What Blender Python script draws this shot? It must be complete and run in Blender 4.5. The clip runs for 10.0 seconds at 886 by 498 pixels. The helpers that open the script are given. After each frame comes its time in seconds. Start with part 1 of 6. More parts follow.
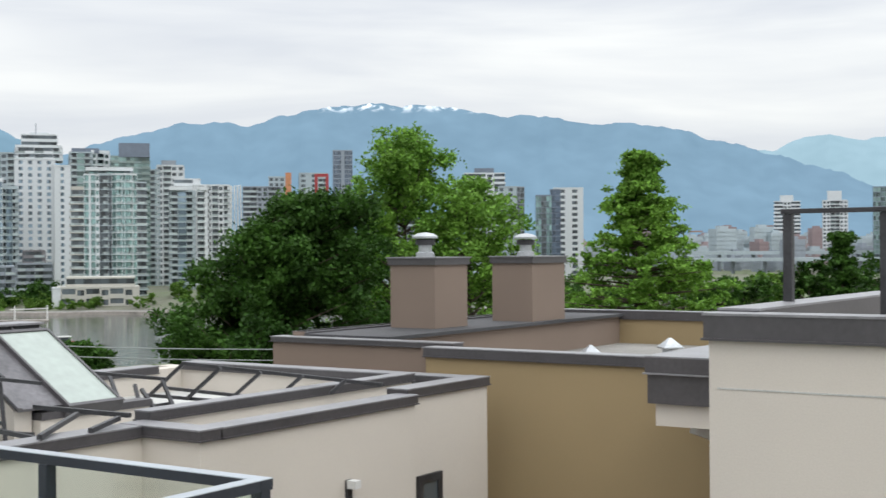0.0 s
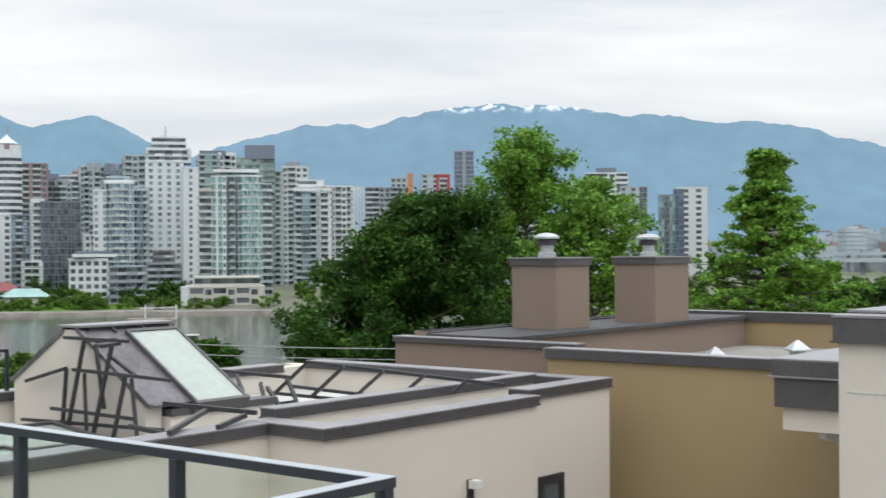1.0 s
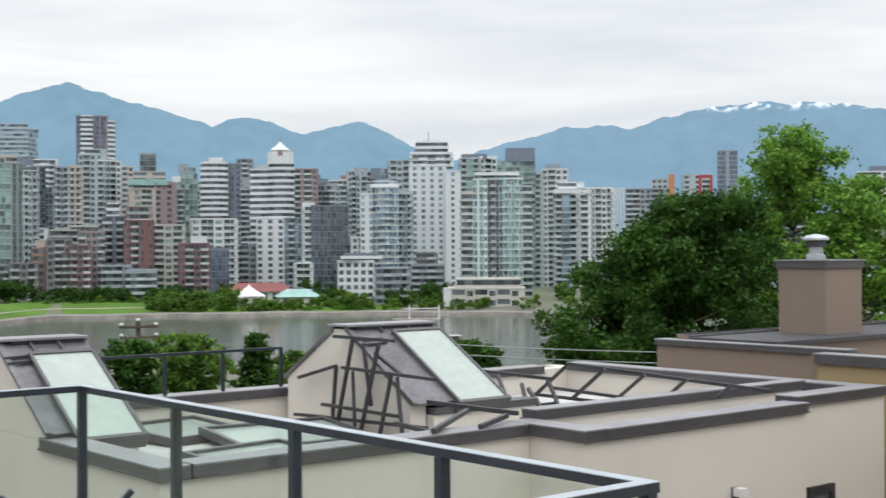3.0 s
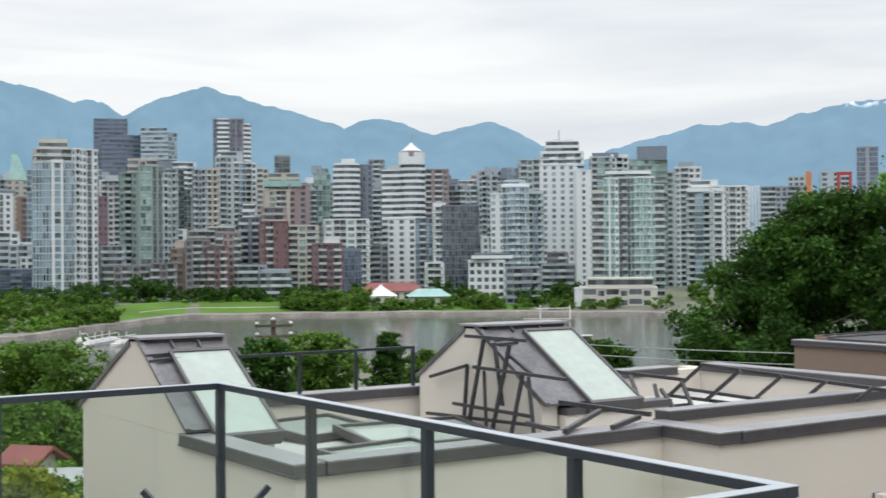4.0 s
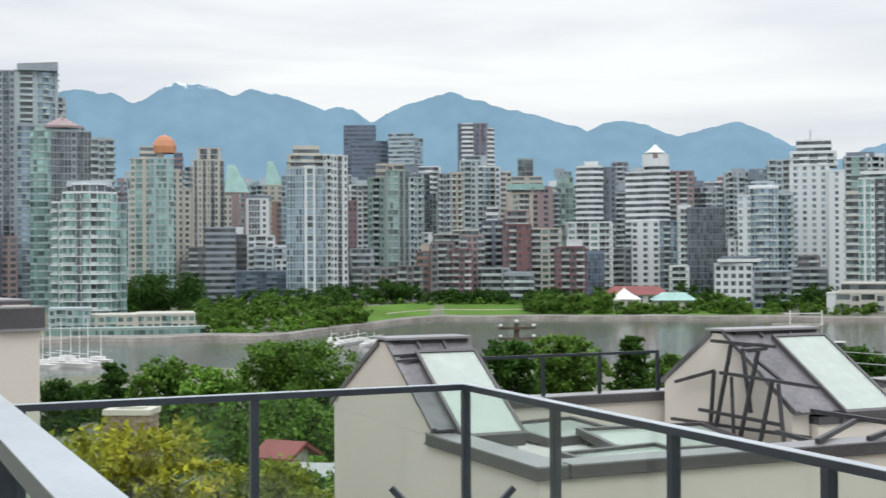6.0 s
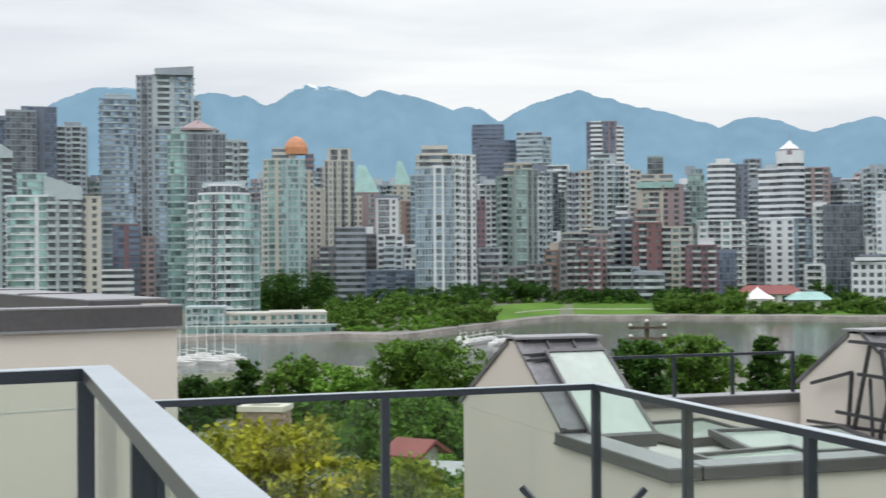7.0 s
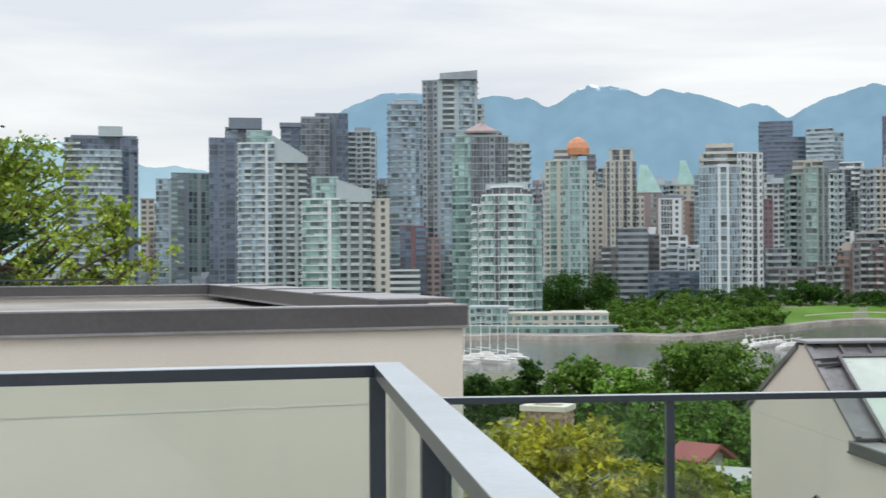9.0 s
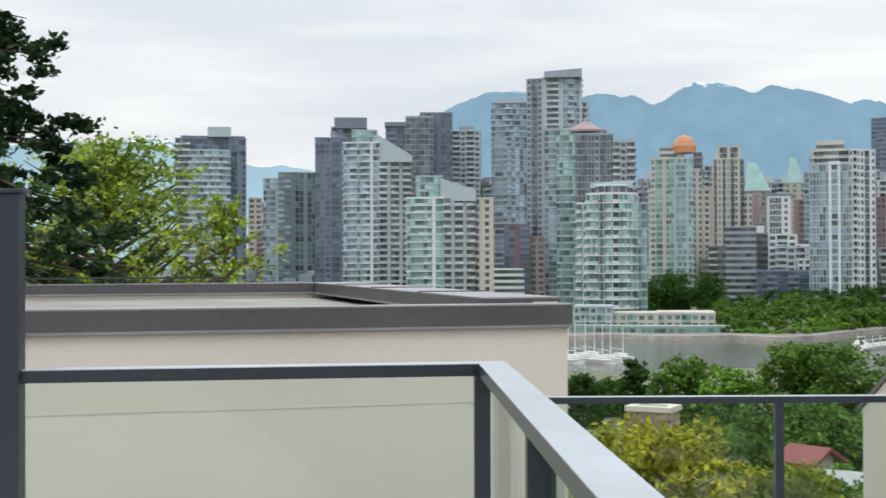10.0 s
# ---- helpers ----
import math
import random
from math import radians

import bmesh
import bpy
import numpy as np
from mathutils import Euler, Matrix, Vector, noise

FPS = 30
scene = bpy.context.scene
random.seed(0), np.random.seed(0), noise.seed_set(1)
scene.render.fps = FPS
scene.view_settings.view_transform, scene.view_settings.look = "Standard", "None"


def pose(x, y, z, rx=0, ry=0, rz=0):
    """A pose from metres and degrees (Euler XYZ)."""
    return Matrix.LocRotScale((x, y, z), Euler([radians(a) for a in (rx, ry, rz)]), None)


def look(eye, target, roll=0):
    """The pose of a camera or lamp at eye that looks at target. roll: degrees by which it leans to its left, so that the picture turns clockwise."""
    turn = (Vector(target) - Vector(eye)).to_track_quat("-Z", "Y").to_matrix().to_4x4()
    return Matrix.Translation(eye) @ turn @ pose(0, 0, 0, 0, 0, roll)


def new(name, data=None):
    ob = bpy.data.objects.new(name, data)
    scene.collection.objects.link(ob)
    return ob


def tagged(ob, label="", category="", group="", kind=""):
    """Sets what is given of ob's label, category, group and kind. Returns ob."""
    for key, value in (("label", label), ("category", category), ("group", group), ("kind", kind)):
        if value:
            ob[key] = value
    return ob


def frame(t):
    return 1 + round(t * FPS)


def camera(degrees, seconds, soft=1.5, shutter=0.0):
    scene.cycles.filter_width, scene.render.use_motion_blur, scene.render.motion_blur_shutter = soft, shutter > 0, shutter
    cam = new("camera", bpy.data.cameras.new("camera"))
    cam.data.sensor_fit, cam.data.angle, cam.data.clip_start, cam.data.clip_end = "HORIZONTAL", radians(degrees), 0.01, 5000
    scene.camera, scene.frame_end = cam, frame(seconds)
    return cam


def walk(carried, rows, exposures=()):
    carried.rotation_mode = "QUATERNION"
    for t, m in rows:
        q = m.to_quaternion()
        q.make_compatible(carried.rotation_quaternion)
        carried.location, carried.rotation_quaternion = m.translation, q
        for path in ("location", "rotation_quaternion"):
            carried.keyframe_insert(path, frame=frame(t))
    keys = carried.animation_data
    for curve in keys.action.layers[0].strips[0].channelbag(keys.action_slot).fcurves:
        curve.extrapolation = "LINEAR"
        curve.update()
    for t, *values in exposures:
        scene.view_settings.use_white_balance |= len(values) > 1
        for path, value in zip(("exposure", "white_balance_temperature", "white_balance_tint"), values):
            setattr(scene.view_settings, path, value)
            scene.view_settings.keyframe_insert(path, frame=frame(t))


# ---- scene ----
import itertools

EYE = 22.0      # height of the lens over the water
PIVOT = 0.04    # the lens sits this far ahead of the tripod head


def aim(az, el, roll):
    a, e = radians(az), radians(el)
    eye = Vector((-math.sin(a) * PIVOT, math.cos(a) * PIVOT, EYE))
    way = Vector((-math.sin(a) * math.cos(e), math.cos(a) * math.cos(e), math.sin(e)))
    return look(eye, eye + way, roll)


cam = camera(37.571, 10.0, soft=1.5, shutter=0.45)
walk(cam, [
    (0, aim(-56.605, 0.080, -0.366)),
    (0.5, aim(-54.154, 0.100, -0.333)),
    (1, aim(-51.277, 0.128, -0.339)),
    (1.5, aim(-48.606, 0.155, -0.330)),
    (2, aim(-45.783, 0.188, -0.340)),
    (2.5, aim(-42.963, 0.222, -0.321)),
    (2.7, aim(-41.720, 0.247, -0.326)),
    (3.8, aim(-35.266, 0.307, -0.384)),
    (4, aim(-34.142, 0.304, -0.439)),
    (4.5, aim(-31.156, 0.347, -0.343)),
    (5, aim(-28.501, 0.382, -0.358)),
    (5.5, aim(-26.110, 0.423, -0.324)),
    (5.7, aim(-25.037, 0.450, -0.345)),
    (6.8, aim(-19.156, 0.540, -0.293)),
    (7, aim(-17.842, 0.500, -0.406)),
    (7.5, aim(-14.554, 0.521, -0.369)),
    (8, aim(-11.393, 0.574, -0.324)),
    (8.5, aim(-8.176, 0.601, -0.277)),
    (9, aim(-5.495, 0.607, -0.307)),
    (9.5, aim(-3.258, 0.551, -0.189)),
    (10, aim(-0.922, 0.574, -0.188)),
], exposures=[(0.0, 0.0, 6450, 5.0), (10.0, 0.0, 6450, 5.0)])

# ---- light ----
SUN_EL, SUN_AZ = 52.0, 150.0
world = bpy.data.worlds.new("overcast_sky")
scene.world = world
world.use_nodes = True
wn, wl = world.node_tree.nodes, world.node_tree.links
wn.clear()


def wnode(kind, **values):
    n = wn.new(kind)
    for k, v in values.items():
        n.inputs[k].default_value = v
    return n


w_out = wnode("ShaderNodeOutputWorld")
w_sky = wn.new("ShaderNodeTexSky")
w_sky.sky_type, w_sky.sun_disc = "NISHITA", False
w_sky.sun_elevation, w_sky.sun_rotation = radians(SUN_EL), radians(SUN_AZ)
w_sky_bg = wnode("ShaderNodeBackground", Strength=0.06)
wl.new(w_sky.outputs[0], w_sky_bg.inputs[0])
w_co = wn.new("ShaderNodeTexCoord")
w_sep = wn.new("ShaderNodeSeparateXYZ")
wl.new(w_co.outputs["Generated"], w_sep.inputs[0])
w_up = wnode("ShaderNodeMapRange")
w_up.inputs[1].default_value, w_up.inputs[2].default_value = 0.0, 1.0
w_up.inputs[3].default_value, w_up.inputs[4].default_value = 0.0, 1.0
wl.new(w_sep.outputs[2], w_up.inputs[0])
# flat cloud layers: stretched along the horizon
w_map = wn.new("ShaderNodeMapping")
w_map.inputs["Scale"].default_value = (1.6, 1.6, 13.0)
wl.new(w_co.outputs["Generated"], w_map.inputs[0])
w_noise = wnode("ShaderNodeTexNoise", Scale=1.7, Detail=5.0, Roughness=0.5, Distortion=0.35)
wl.new(w_map.outputs[0], w_noise.inputs["Vector"])
w_ramp = wn.new("ShaderNodeValToRGB")
w_ramp.color_ramp.elements[0].position, w_ramp.color_ramp.elements[0].color = 0.34, (0.71, 0.72, 0.78, 1)
w_ramp.color_ramp.elements[1].position, w_ramp.color_ramp.elements[1].color = 0.62, (0.92, 0.91, 0.92, 1)
wl.new(w_noise.outputs[0], w_ramp.inputs[0])
# overcast skies are brighter overhead
w_gain = wn.new("ShaderNodeValToRGB")
w_gain.color_ramp.elements[0].position, w_gain.color_ramp.elements[0].color = 0.0, (0.86, 0.86, 0.86, 1)
w_gain.color_ramp.elements[1].position, w_gain.color_ramp.elements[1].color = 0.9, (2.3, 2.3, 2.35, 1)
w_mid = w_gain.color_ramp.elements.new(0.2)
w_mid.color = (0.96, 0.96, 0.97, 1)
wl.new(w_up.outputs[0], w_gain.inputs[0])
w_mul = wn.new("ShaderNodeMix")
w_mul.data_type, w_mul.blend_type = "RGBA", "MULTIPLY"
w_mul.inputs[0].default_value = 1.0
wl.new(w_ramp.outputs[0], w_mul.inputs[6])
wl.new(w_gain.outputs[0], w_mul.inputs[7])
w_cloud_bg = wnode("ShaderNodeBackground", Strength=1.22)
wl.new(w_mul.outputs[2], w_cloud_bg.inputs[0])
w_mix = wnode("ShaderNodeMixShader", Fac=0.94)
wl.new(w_sky_bg.outputs[0], w_mix.inputs[1])
wl.new(w_cloud_bg.outputs[0], w_mix.inputs[2])
wl.new(w_mix.outputs[0], w_out.inputs[0])

sun = new("sun", bpy.data.lights.new("sun", "SUN"))
sun.data.energy, sun.data.angle, sun.data.color = 0.9, radians(25), (1.0, 0.96, 0.9)
_a, _e = radians(SUN_AZ), radians(SUN_EL)
sun.matrix_world = look((-math.sin(_a) * math.cos(_e) * 50, math.cos(_a) * math.cos(_e) * 50, EYE + math.sin(_e) * 50), (0, 0, EYE))


# ---- materials ----
def material(name, color, rough=0.7, metal=0.0, vary=0.12, scale=3.0, grain=40.0, bump=0.15, alt=None, island=0.0, spec=0.5, size=0.01):
    """A surface with large stains, fine grain and relief; alt: second colour of the stains; island: spread of brightness from piece to piece."""
    m = bpy.data.materials.new(name)
    m.use_nodes = True
    n, l = m.node_tree.nodes, m.node_tree.links
    b = n["Principled BSDF"]
    b.inputs["Roughness"].default_value, b.inputs["Metallic"].default_value = rough, metal
    b.inputs["Specular IOR Level"].default_value = spec
    co = n.new("ShaderNodeTexCoord")
    big, fine = n.new("ShaderNodeTexNoise"), n.new("ShaderNodeTexNoise")
    big.inputs["Scale"].default_value, big.inputs["Detail"].default_value = scale, 4
    fine.inputs["Scale"].default_value, fine.inputs["Detail"].default_value = grain, 6
    l.new(co.outputs["Object"], big.inputs["Vector"])
    l.new(co.outputs["Object"], fine.inputs["Vector"])
    dark = alt or tuple(c * (1 - 2 * vary) for c in color)
    mix = n.new("ShaderNodeMix")
    mix.data_type = "RGBA"
    mix.inputs[6].default_value, mix.inputs[7].default_value = (*dark, 1), (*color, 1)
    ramp = n.new("ShaderNodeMapRange")
    ramp.inputs[1].default_value, ramp.inputs[2].default_value = 0.35, 0.65
    l.new(big.outputs[0], ramp.inputs[0])
    l.new(ramp.outputs[0], mix.inputs[0])
    hsv = n.new("ShaderNodeHueSaturation")
    val = n.new("ShaderNodeMapRange")
    val.inputs[1].default_value, val.inputs[2].default_value = 0.3, 0.7
    val.inputs[3].default_value, val.inputs[4].default_value = 1 - vary, 1 + vary
    l.new(fine.outputs[0], val.inputs[0])
    last = val.outputs[0]
    if island:
        geo = n.new("ShaderNodeNewGeometry")
        info = n.new("ShaderNodeObjectInfo")
        add = n.new("ShaderNodeMath")
        l.new(geo.outputs["Random Per Island"], add.inputs[0])
        l.new(info.outputs["Random"], add.inputs[1])
        frac = n.new("ShaderNodeMath")
        frac.operation = "FRACT"
        l.new(add.outputs[0], frac.inputs[0])
        spread = n.new("ShaderNodeMapRange")
        spread.inputs[3].default_value, spread.inputs[4].default_value = 1 - island, 1 + island
        l.new(frac.outputs[0], spread.inputs[0])
        times = n.new("ShaderNodeMath")
        times.operation = "MULTIPLY"
        l.new(last, times.inputs[0])
        l.new(spread.outputs[0], times.inputs[1])
        last = times.outputs[0]
    l.new(last, hsv.inputs["Value"])
    l.new(mix.outputs[2], hsv.inputs["Color"])
    l.new(hsv.outputs[0], b.inputs["Base Color"])
    if bump:
        bm_ = n.new("ShaderNodeBump")
        bm_.inputs["Strength"].default_value, bm_.inputs["Distance"].default_value = bump, size
        l.new(fine.outputs[0], bm_.inputs["Height"])
        l.new(bm_.outputs[0], b.inputs["Normal"])
    return m


def leaf_material(name, color, alt):
    m = material(name, color, rough=0.55, vary=0.15, scale=0.5, grain=3.0, bump=0, alt=alt, island=0.45, spec=0.12)
    n, l = m.node_tree.nodes, m.node_tree.links
    b = n["Principled BSDF"]
    tr, mx = n.new("ShaderNodeBsdfTranslucent"), n.new("ShaderNodeMixShader")
    mx.inputs[0].default_value = 0.3
    l.new(b.inputs["Base Color"].links[0].from_socket, tr.inputs[0])
    l.new(b.outputs[0], mx.inputs[1])
    l.new(tr.outputs[0], mx.inputs[2])
    l.new(mx.outputs[0], n["Material Output"].inputs[0])
    return m


M = {
    "white": material("white_concrete", (0.58, 0.61, 0.63), 0.7, vary=0.05, scale=0.05, grain=0.6, bump=0),
    "pale": material("pale_concrete", (0.36, 0.42, 0.45), 0.7, vary=0.06, scale=0.05, grain=0.6, bump=0),
    "grey": material("grey_concrete", (0.27, 0.305, 0.345), 0.7, vary=0.08, scale=0.05, grain=0.6, bump=0),
    "slate": material("slate_panels", (0.15, 0.18, 0.23), 0.5, vary=0.08, scale=0.05, grain=0.6, bump=0),
    "navy": material("navy_panels", (0.14, 0.165, 0.22), 0.4, vary=0.08, scale=0.05, grain=0.6, bump=0),
    "sage": material("sage_panels", (0.22, 0.28, 0.265), 0.6, vary=0.06, scale=0.05, grain=0.6, bump=0),
    "beige": material("beige_concrete", (0.40, 0.37, 0.33), 0.75, vary=0.06, scale=0.05, grain=0.6, bump=0),
    "cream": material("cream_concrete", (0.45, 0.44, 0.40), 0.75, vary=0.06, scale=0.05, grain=0.6, bump=0),
    "brown": material("brown_panels", (0.23, 0.17, 0.18), 0.6, vary=0.06, scale=0.05, grain=0.6, bump=0),
    "rose": material("rose_brick", (0.29, 0.225, 0.23), 0.8, vary=0.08, scale=0.05, grain=0.8, bump=0),
    "redbrick": material("red_brick", (0.20,0.105,0.11), 0.85, vary=0.12, scale=0.08, grain=0.9, bump=0),
    "maroon": material("maroon_brick", (0.19,0.115,0.13), 0.85, vary=0.12, scale=0.08, grain=0.9, bump=0),
    "rust": material("rust_stucco", (0.30,0.21,0.18), 0.85, vary=0.12, scale=0.08, grain=0.9, bump=0),
    "taupe": material("taupe_concrete", (0.21, 0.20, 0.21), 0.85, vary=0.1, scale=0.08, grain=0.9, bump=0),
    "orange": material("orange_copper_roof", (0.5, 0.22, 0.11), 0.6, vary=0.1, scale=0.2, grain=1.0, bump=0),
    "tealroof": material("verdigris_roof", (0.26, 0.42, 0.395), 0.6, vary=0.1, scale=0.2, grain=1.0, bump=0),
    "redroof": material("red_roof", (0.19, 0.04, 0.038), 0.6, vary=0.1, scale=0.2, grain=1.0, bump=0),
    "glass_blue": material("blue_glazing", (0.20, 0.27, 0.33), 0.08, metal=0.45, vary=0.1, scale=0.05, grain=0.3, bump=0, island=0.75, spec=0.8),
    "glass_green": material("green_glazing", (0.19, 0.28, 0.265), 0.08, metal=0.4, vary=0.1, scale=0.05, grain=0.3, bump=0, island=0.75, spec=0.8),
    "glass_teal": material("teal_glazing", (0.205, 0.33, 0.32), 0.08, metal=0.45, vary=0.1, scale=0.05, grain=0.3, bump=0, island=0.7, spec=0.8),
    "glass_dark": material("dark_glazing", (0.10, 0.12, 0.135), 0.1, metal=0.25, vary=0.1, scale=0.05, grain=0.3, bump=0, island=0.65, spec=0.7),
    "glass_navy": material("navy_glazing", (0.10, 0.135, 0.19), 0.1, metal=0.3, vary=0.1, scale=0.05, grain=0.3, bump=0, island=0.5, spec=0.7),
    "spandrel": material("pale_spandrel_panel", (0.28, 0.355, 0.36), 0.25, vary=0.08, scale=0.05, grain=0.3, bump=0, island=0.25, spec=0.7),
    "balustrade": material("balcony_glass", (0.40, 0.46, 0.46), 0.15, metal=0.2, vary=0.08, scale=0.05, grain=0.3, bump=0, island=0.3, spec=0.7),
    "stucco": material("cream_stucco", (0.57, 0.525, 0.47), 0.9, vary=0.035, scale=0.5, grain=90, bump=0.25, size=0.004),
    "ochre": material("ochre_stucco", (0.30, 0.225, 0.122), 0.9, vary=0.05, scale=0.5, grain=90, bump=0.3, size=0.005),
    "umber": material("umber_stucco", (0.215, 0.163, 0.13), 0.9, vary=0.05, scale=0.5, grain=90, bump=0.3, size=0.005),
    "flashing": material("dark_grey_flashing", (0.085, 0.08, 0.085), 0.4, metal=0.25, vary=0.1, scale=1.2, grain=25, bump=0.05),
    # paler than the coping edge: holds the highlight along coping tops
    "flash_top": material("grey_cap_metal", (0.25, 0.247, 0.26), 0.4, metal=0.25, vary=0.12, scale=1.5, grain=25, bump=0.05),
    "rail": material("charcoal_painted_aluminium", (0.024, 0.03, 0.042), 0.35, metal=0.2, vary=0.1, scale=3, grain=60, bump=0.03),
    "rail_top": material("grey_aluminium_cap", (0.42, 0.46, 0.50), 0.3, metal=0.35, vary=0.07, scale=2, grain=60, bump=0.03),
    "roofing": material("grey_roof_membrane", (0.27, 0.26, 0.24), 0.85, vary=0.14, scale=0.8, grain=30, bump=0.2),
    "deck": material("pale_deck_coating", (0.5, 0.5, 0.48), 0.8, vary=0.1, scale=0.8, grain=40, bump=0.2),
    "galv": material("galvanised_steel", (0.5, 0.52, 0.54), 0.35, metal=0.7, vary=0.12, scale=4, grain=30, bump=0.05),
    "skyglass": material("translucent_white_glazing", (0.35, 0.40, 0.365), 0.2, vary=0.06, scale=1.0, grain=8, bump=0, spec=0.6),
    "lead": material("lead_sheet", (0.16, 0.155, 0.165), 0.45, metal=0.4, vary=0.2, scale=2.0, grain=20, bump=0.1),
    "bar": material("weathered_dark_steel", (0.05, 0.05, 0.055), 0.5, metal=0.3, vary=0.2, scale=4, grain=50, bump=0.1),
    "bark": material("grey_brown_bark", (0.1, 0.075, 0.055), 0.9, vary=0.2, scale=2, grain=14, bump=0.6, size=0.03),
    "brick": material("tan_brick", (0.42, 0.31, 0.24), 0.9, vary=0.12, scale=2, grain=20, bump=0.3, island=0.2),
    "lawn": material("mown_lawn", (0.095, 0.175, 0.035), 0.95, spec=0.05, vary=0.12, scale=0.03, grain=0.8, bump=0.2),
    "seawall": material("grey_seawall_stone", (0.36, 0.33, 0.30), 0.9, vary=0.2, scale=0.1, grain=0.9, bump=0.3),
    "asphalt": material("path_asphalt", (0.2, 0.19, 0.18), 0.9, vary=0.1, scale=0.1, grain=2, bump=0.1),
    "leaf_dark": leaf_material("dark_maple_leaves", (0.05, 0.115, 0.018), (0.022, 0.055, 0.01)),
    "leaf_mid": leaf_material("green_leaves", (0.12, 0.215, 0.035), (0.055, 0.115, 0.018)),
    "leaf_lime": leaf_material("fresh_green_leaves", (0.17, 0.315, 0.05), (0.10, 0.21, 0.03)),
    "leaf_yellow": leaf_material("yellow_green_leaves", (0.40, 0.36, 0.025), (0.16, 0.21, 0.03)),
    "leaf_olive": leaf_material("olive_green_leaves", (0.25, 0.28, 0.035), (0.08, 0.13, 0.02)),
    "leaf_spring": leaf_material("spring_leaves", (0.30, 0.38, 0.055), (0.17, 0.25, 0.035)),
    "needle": leaf_material("conifer_needles", (0.035, 0.07, 0.025), (0.014, 0.032, 0.014)),
    "black": material("dark_opening", (0.02, 0.02, 0.022), 0.6, vary=0.1),
    "cable": material("grey_cable", (0.25, 0.27, 0.27), 0.6, vary=0.05),
    "whitepaint": material("white_paint", (0.62, 0.62, 0.61), 0.5, vary=0.05, scale=2, grain=30, bump=0.05),
    "redpaint": material("red_paint", (0.32, 0.035, 0.04), 0.5, vary=0.08, scale=2, grain=30, bump=0.05),
    "darkroof": material("dark_bitumen_roof", (0.06, 0.06, 0.065), 0.8, vary=0.2, scale=0.8, grain=30, bump=0.2),
    "roof_grey": material("grey_flat_roof", (0.36, 0.36, 0.37), 0.9, vary=0.12, scale=0.2, grain=2, bump=0),
}

# clear railing glass with a faint green tint
g = bpy.data.materials.new("clear_rail_glass")
g.use_nodes = True
gn, gl = g.node_tree.nodes, g.node_tree.links
gn.clear()
g_out, g_mix, g_tr, g_gl, g_fr = (gn.new(k) for k in ("ShaderNodeOutputMaterial", "ShaderNodeMixShader", "ShaderNodeBsdfTransparent", "ShaderNodeBsdfGlossy", "ShaderNodeLayerWeight"))
g_tr.inputs[0].default_value = (0.93, 0.975, 0.95, 1)
g_gl.inputs["Roughness"].default_value = 0.03
g_fr.inputs["Blend"].default_value = 0.5
g_pow = gn.new("ShaderNodeMath")
g_pow.operation = "POWER"
g_pow.inputs[1].default_value = 4.0
gl.new(g_fr.outputs["Facing"], g_pow.inputs[0])
g_map = gn.new("ShaderNodeMapRange")
g_map.inputs[3].default_value, g_map.inputs[4].default_value = 0.03, 0.35
gl.new(g_pow.outputs[0], g_map.inputs[0])
gl.new(g_map.outputs[0], g_mix.inputs[0])
gl.new(g_tr.outputs[0], g_mix.inputs[1])
gl.new(g_gl.outputs[0], g_mix.inputs[2])
gl.new(g_mix.outputs[0], g_out.inputs[0])
M["railglass"] = g

# rippled harbour water
wm = bpy.data.materials.new("harbour_water")
wm.use_nodes = True
mn, ml = wm.node_tree.nodes, wm.node_tree.links
wb = mn["Principled BSDF"]
wb.inputs["Base Color"].default_value = (0.10, 0.105, 0.095, 1)
wb.inputs["Roughness"].default_value = 0.12
w_tc, w_mp, w_nz, w_bp = (mn.new(k) for k in ("ShaderNodeTexCoord", "ShaderNodeMapping", "ShaderNodeTexNoise", "ShaderNodeBump"))
w_mp.inputs["Scale"].default_value = (0.5, 0.5, 0.5)
w_nz.inputs["Scale"].default_value, w_nz.inputs["Detail"].default_value = 1.2, 6
w_bp.inputs["Strength"].default_value, w_bp.inputs["Distance"].default_value = 0.3, 0.2
ml.new(w_tc.outputs["Object"], w_mp.inputs[0])
ml.new(w_mp.outputs[0], w_nz.inputs["Vector"])
ml.new(w_nz.outputs[0], w_bp.inputs["Height"])
ml.new(w_bp.outputs[0], wb.inputs["Normal"])
M["water"] = wm

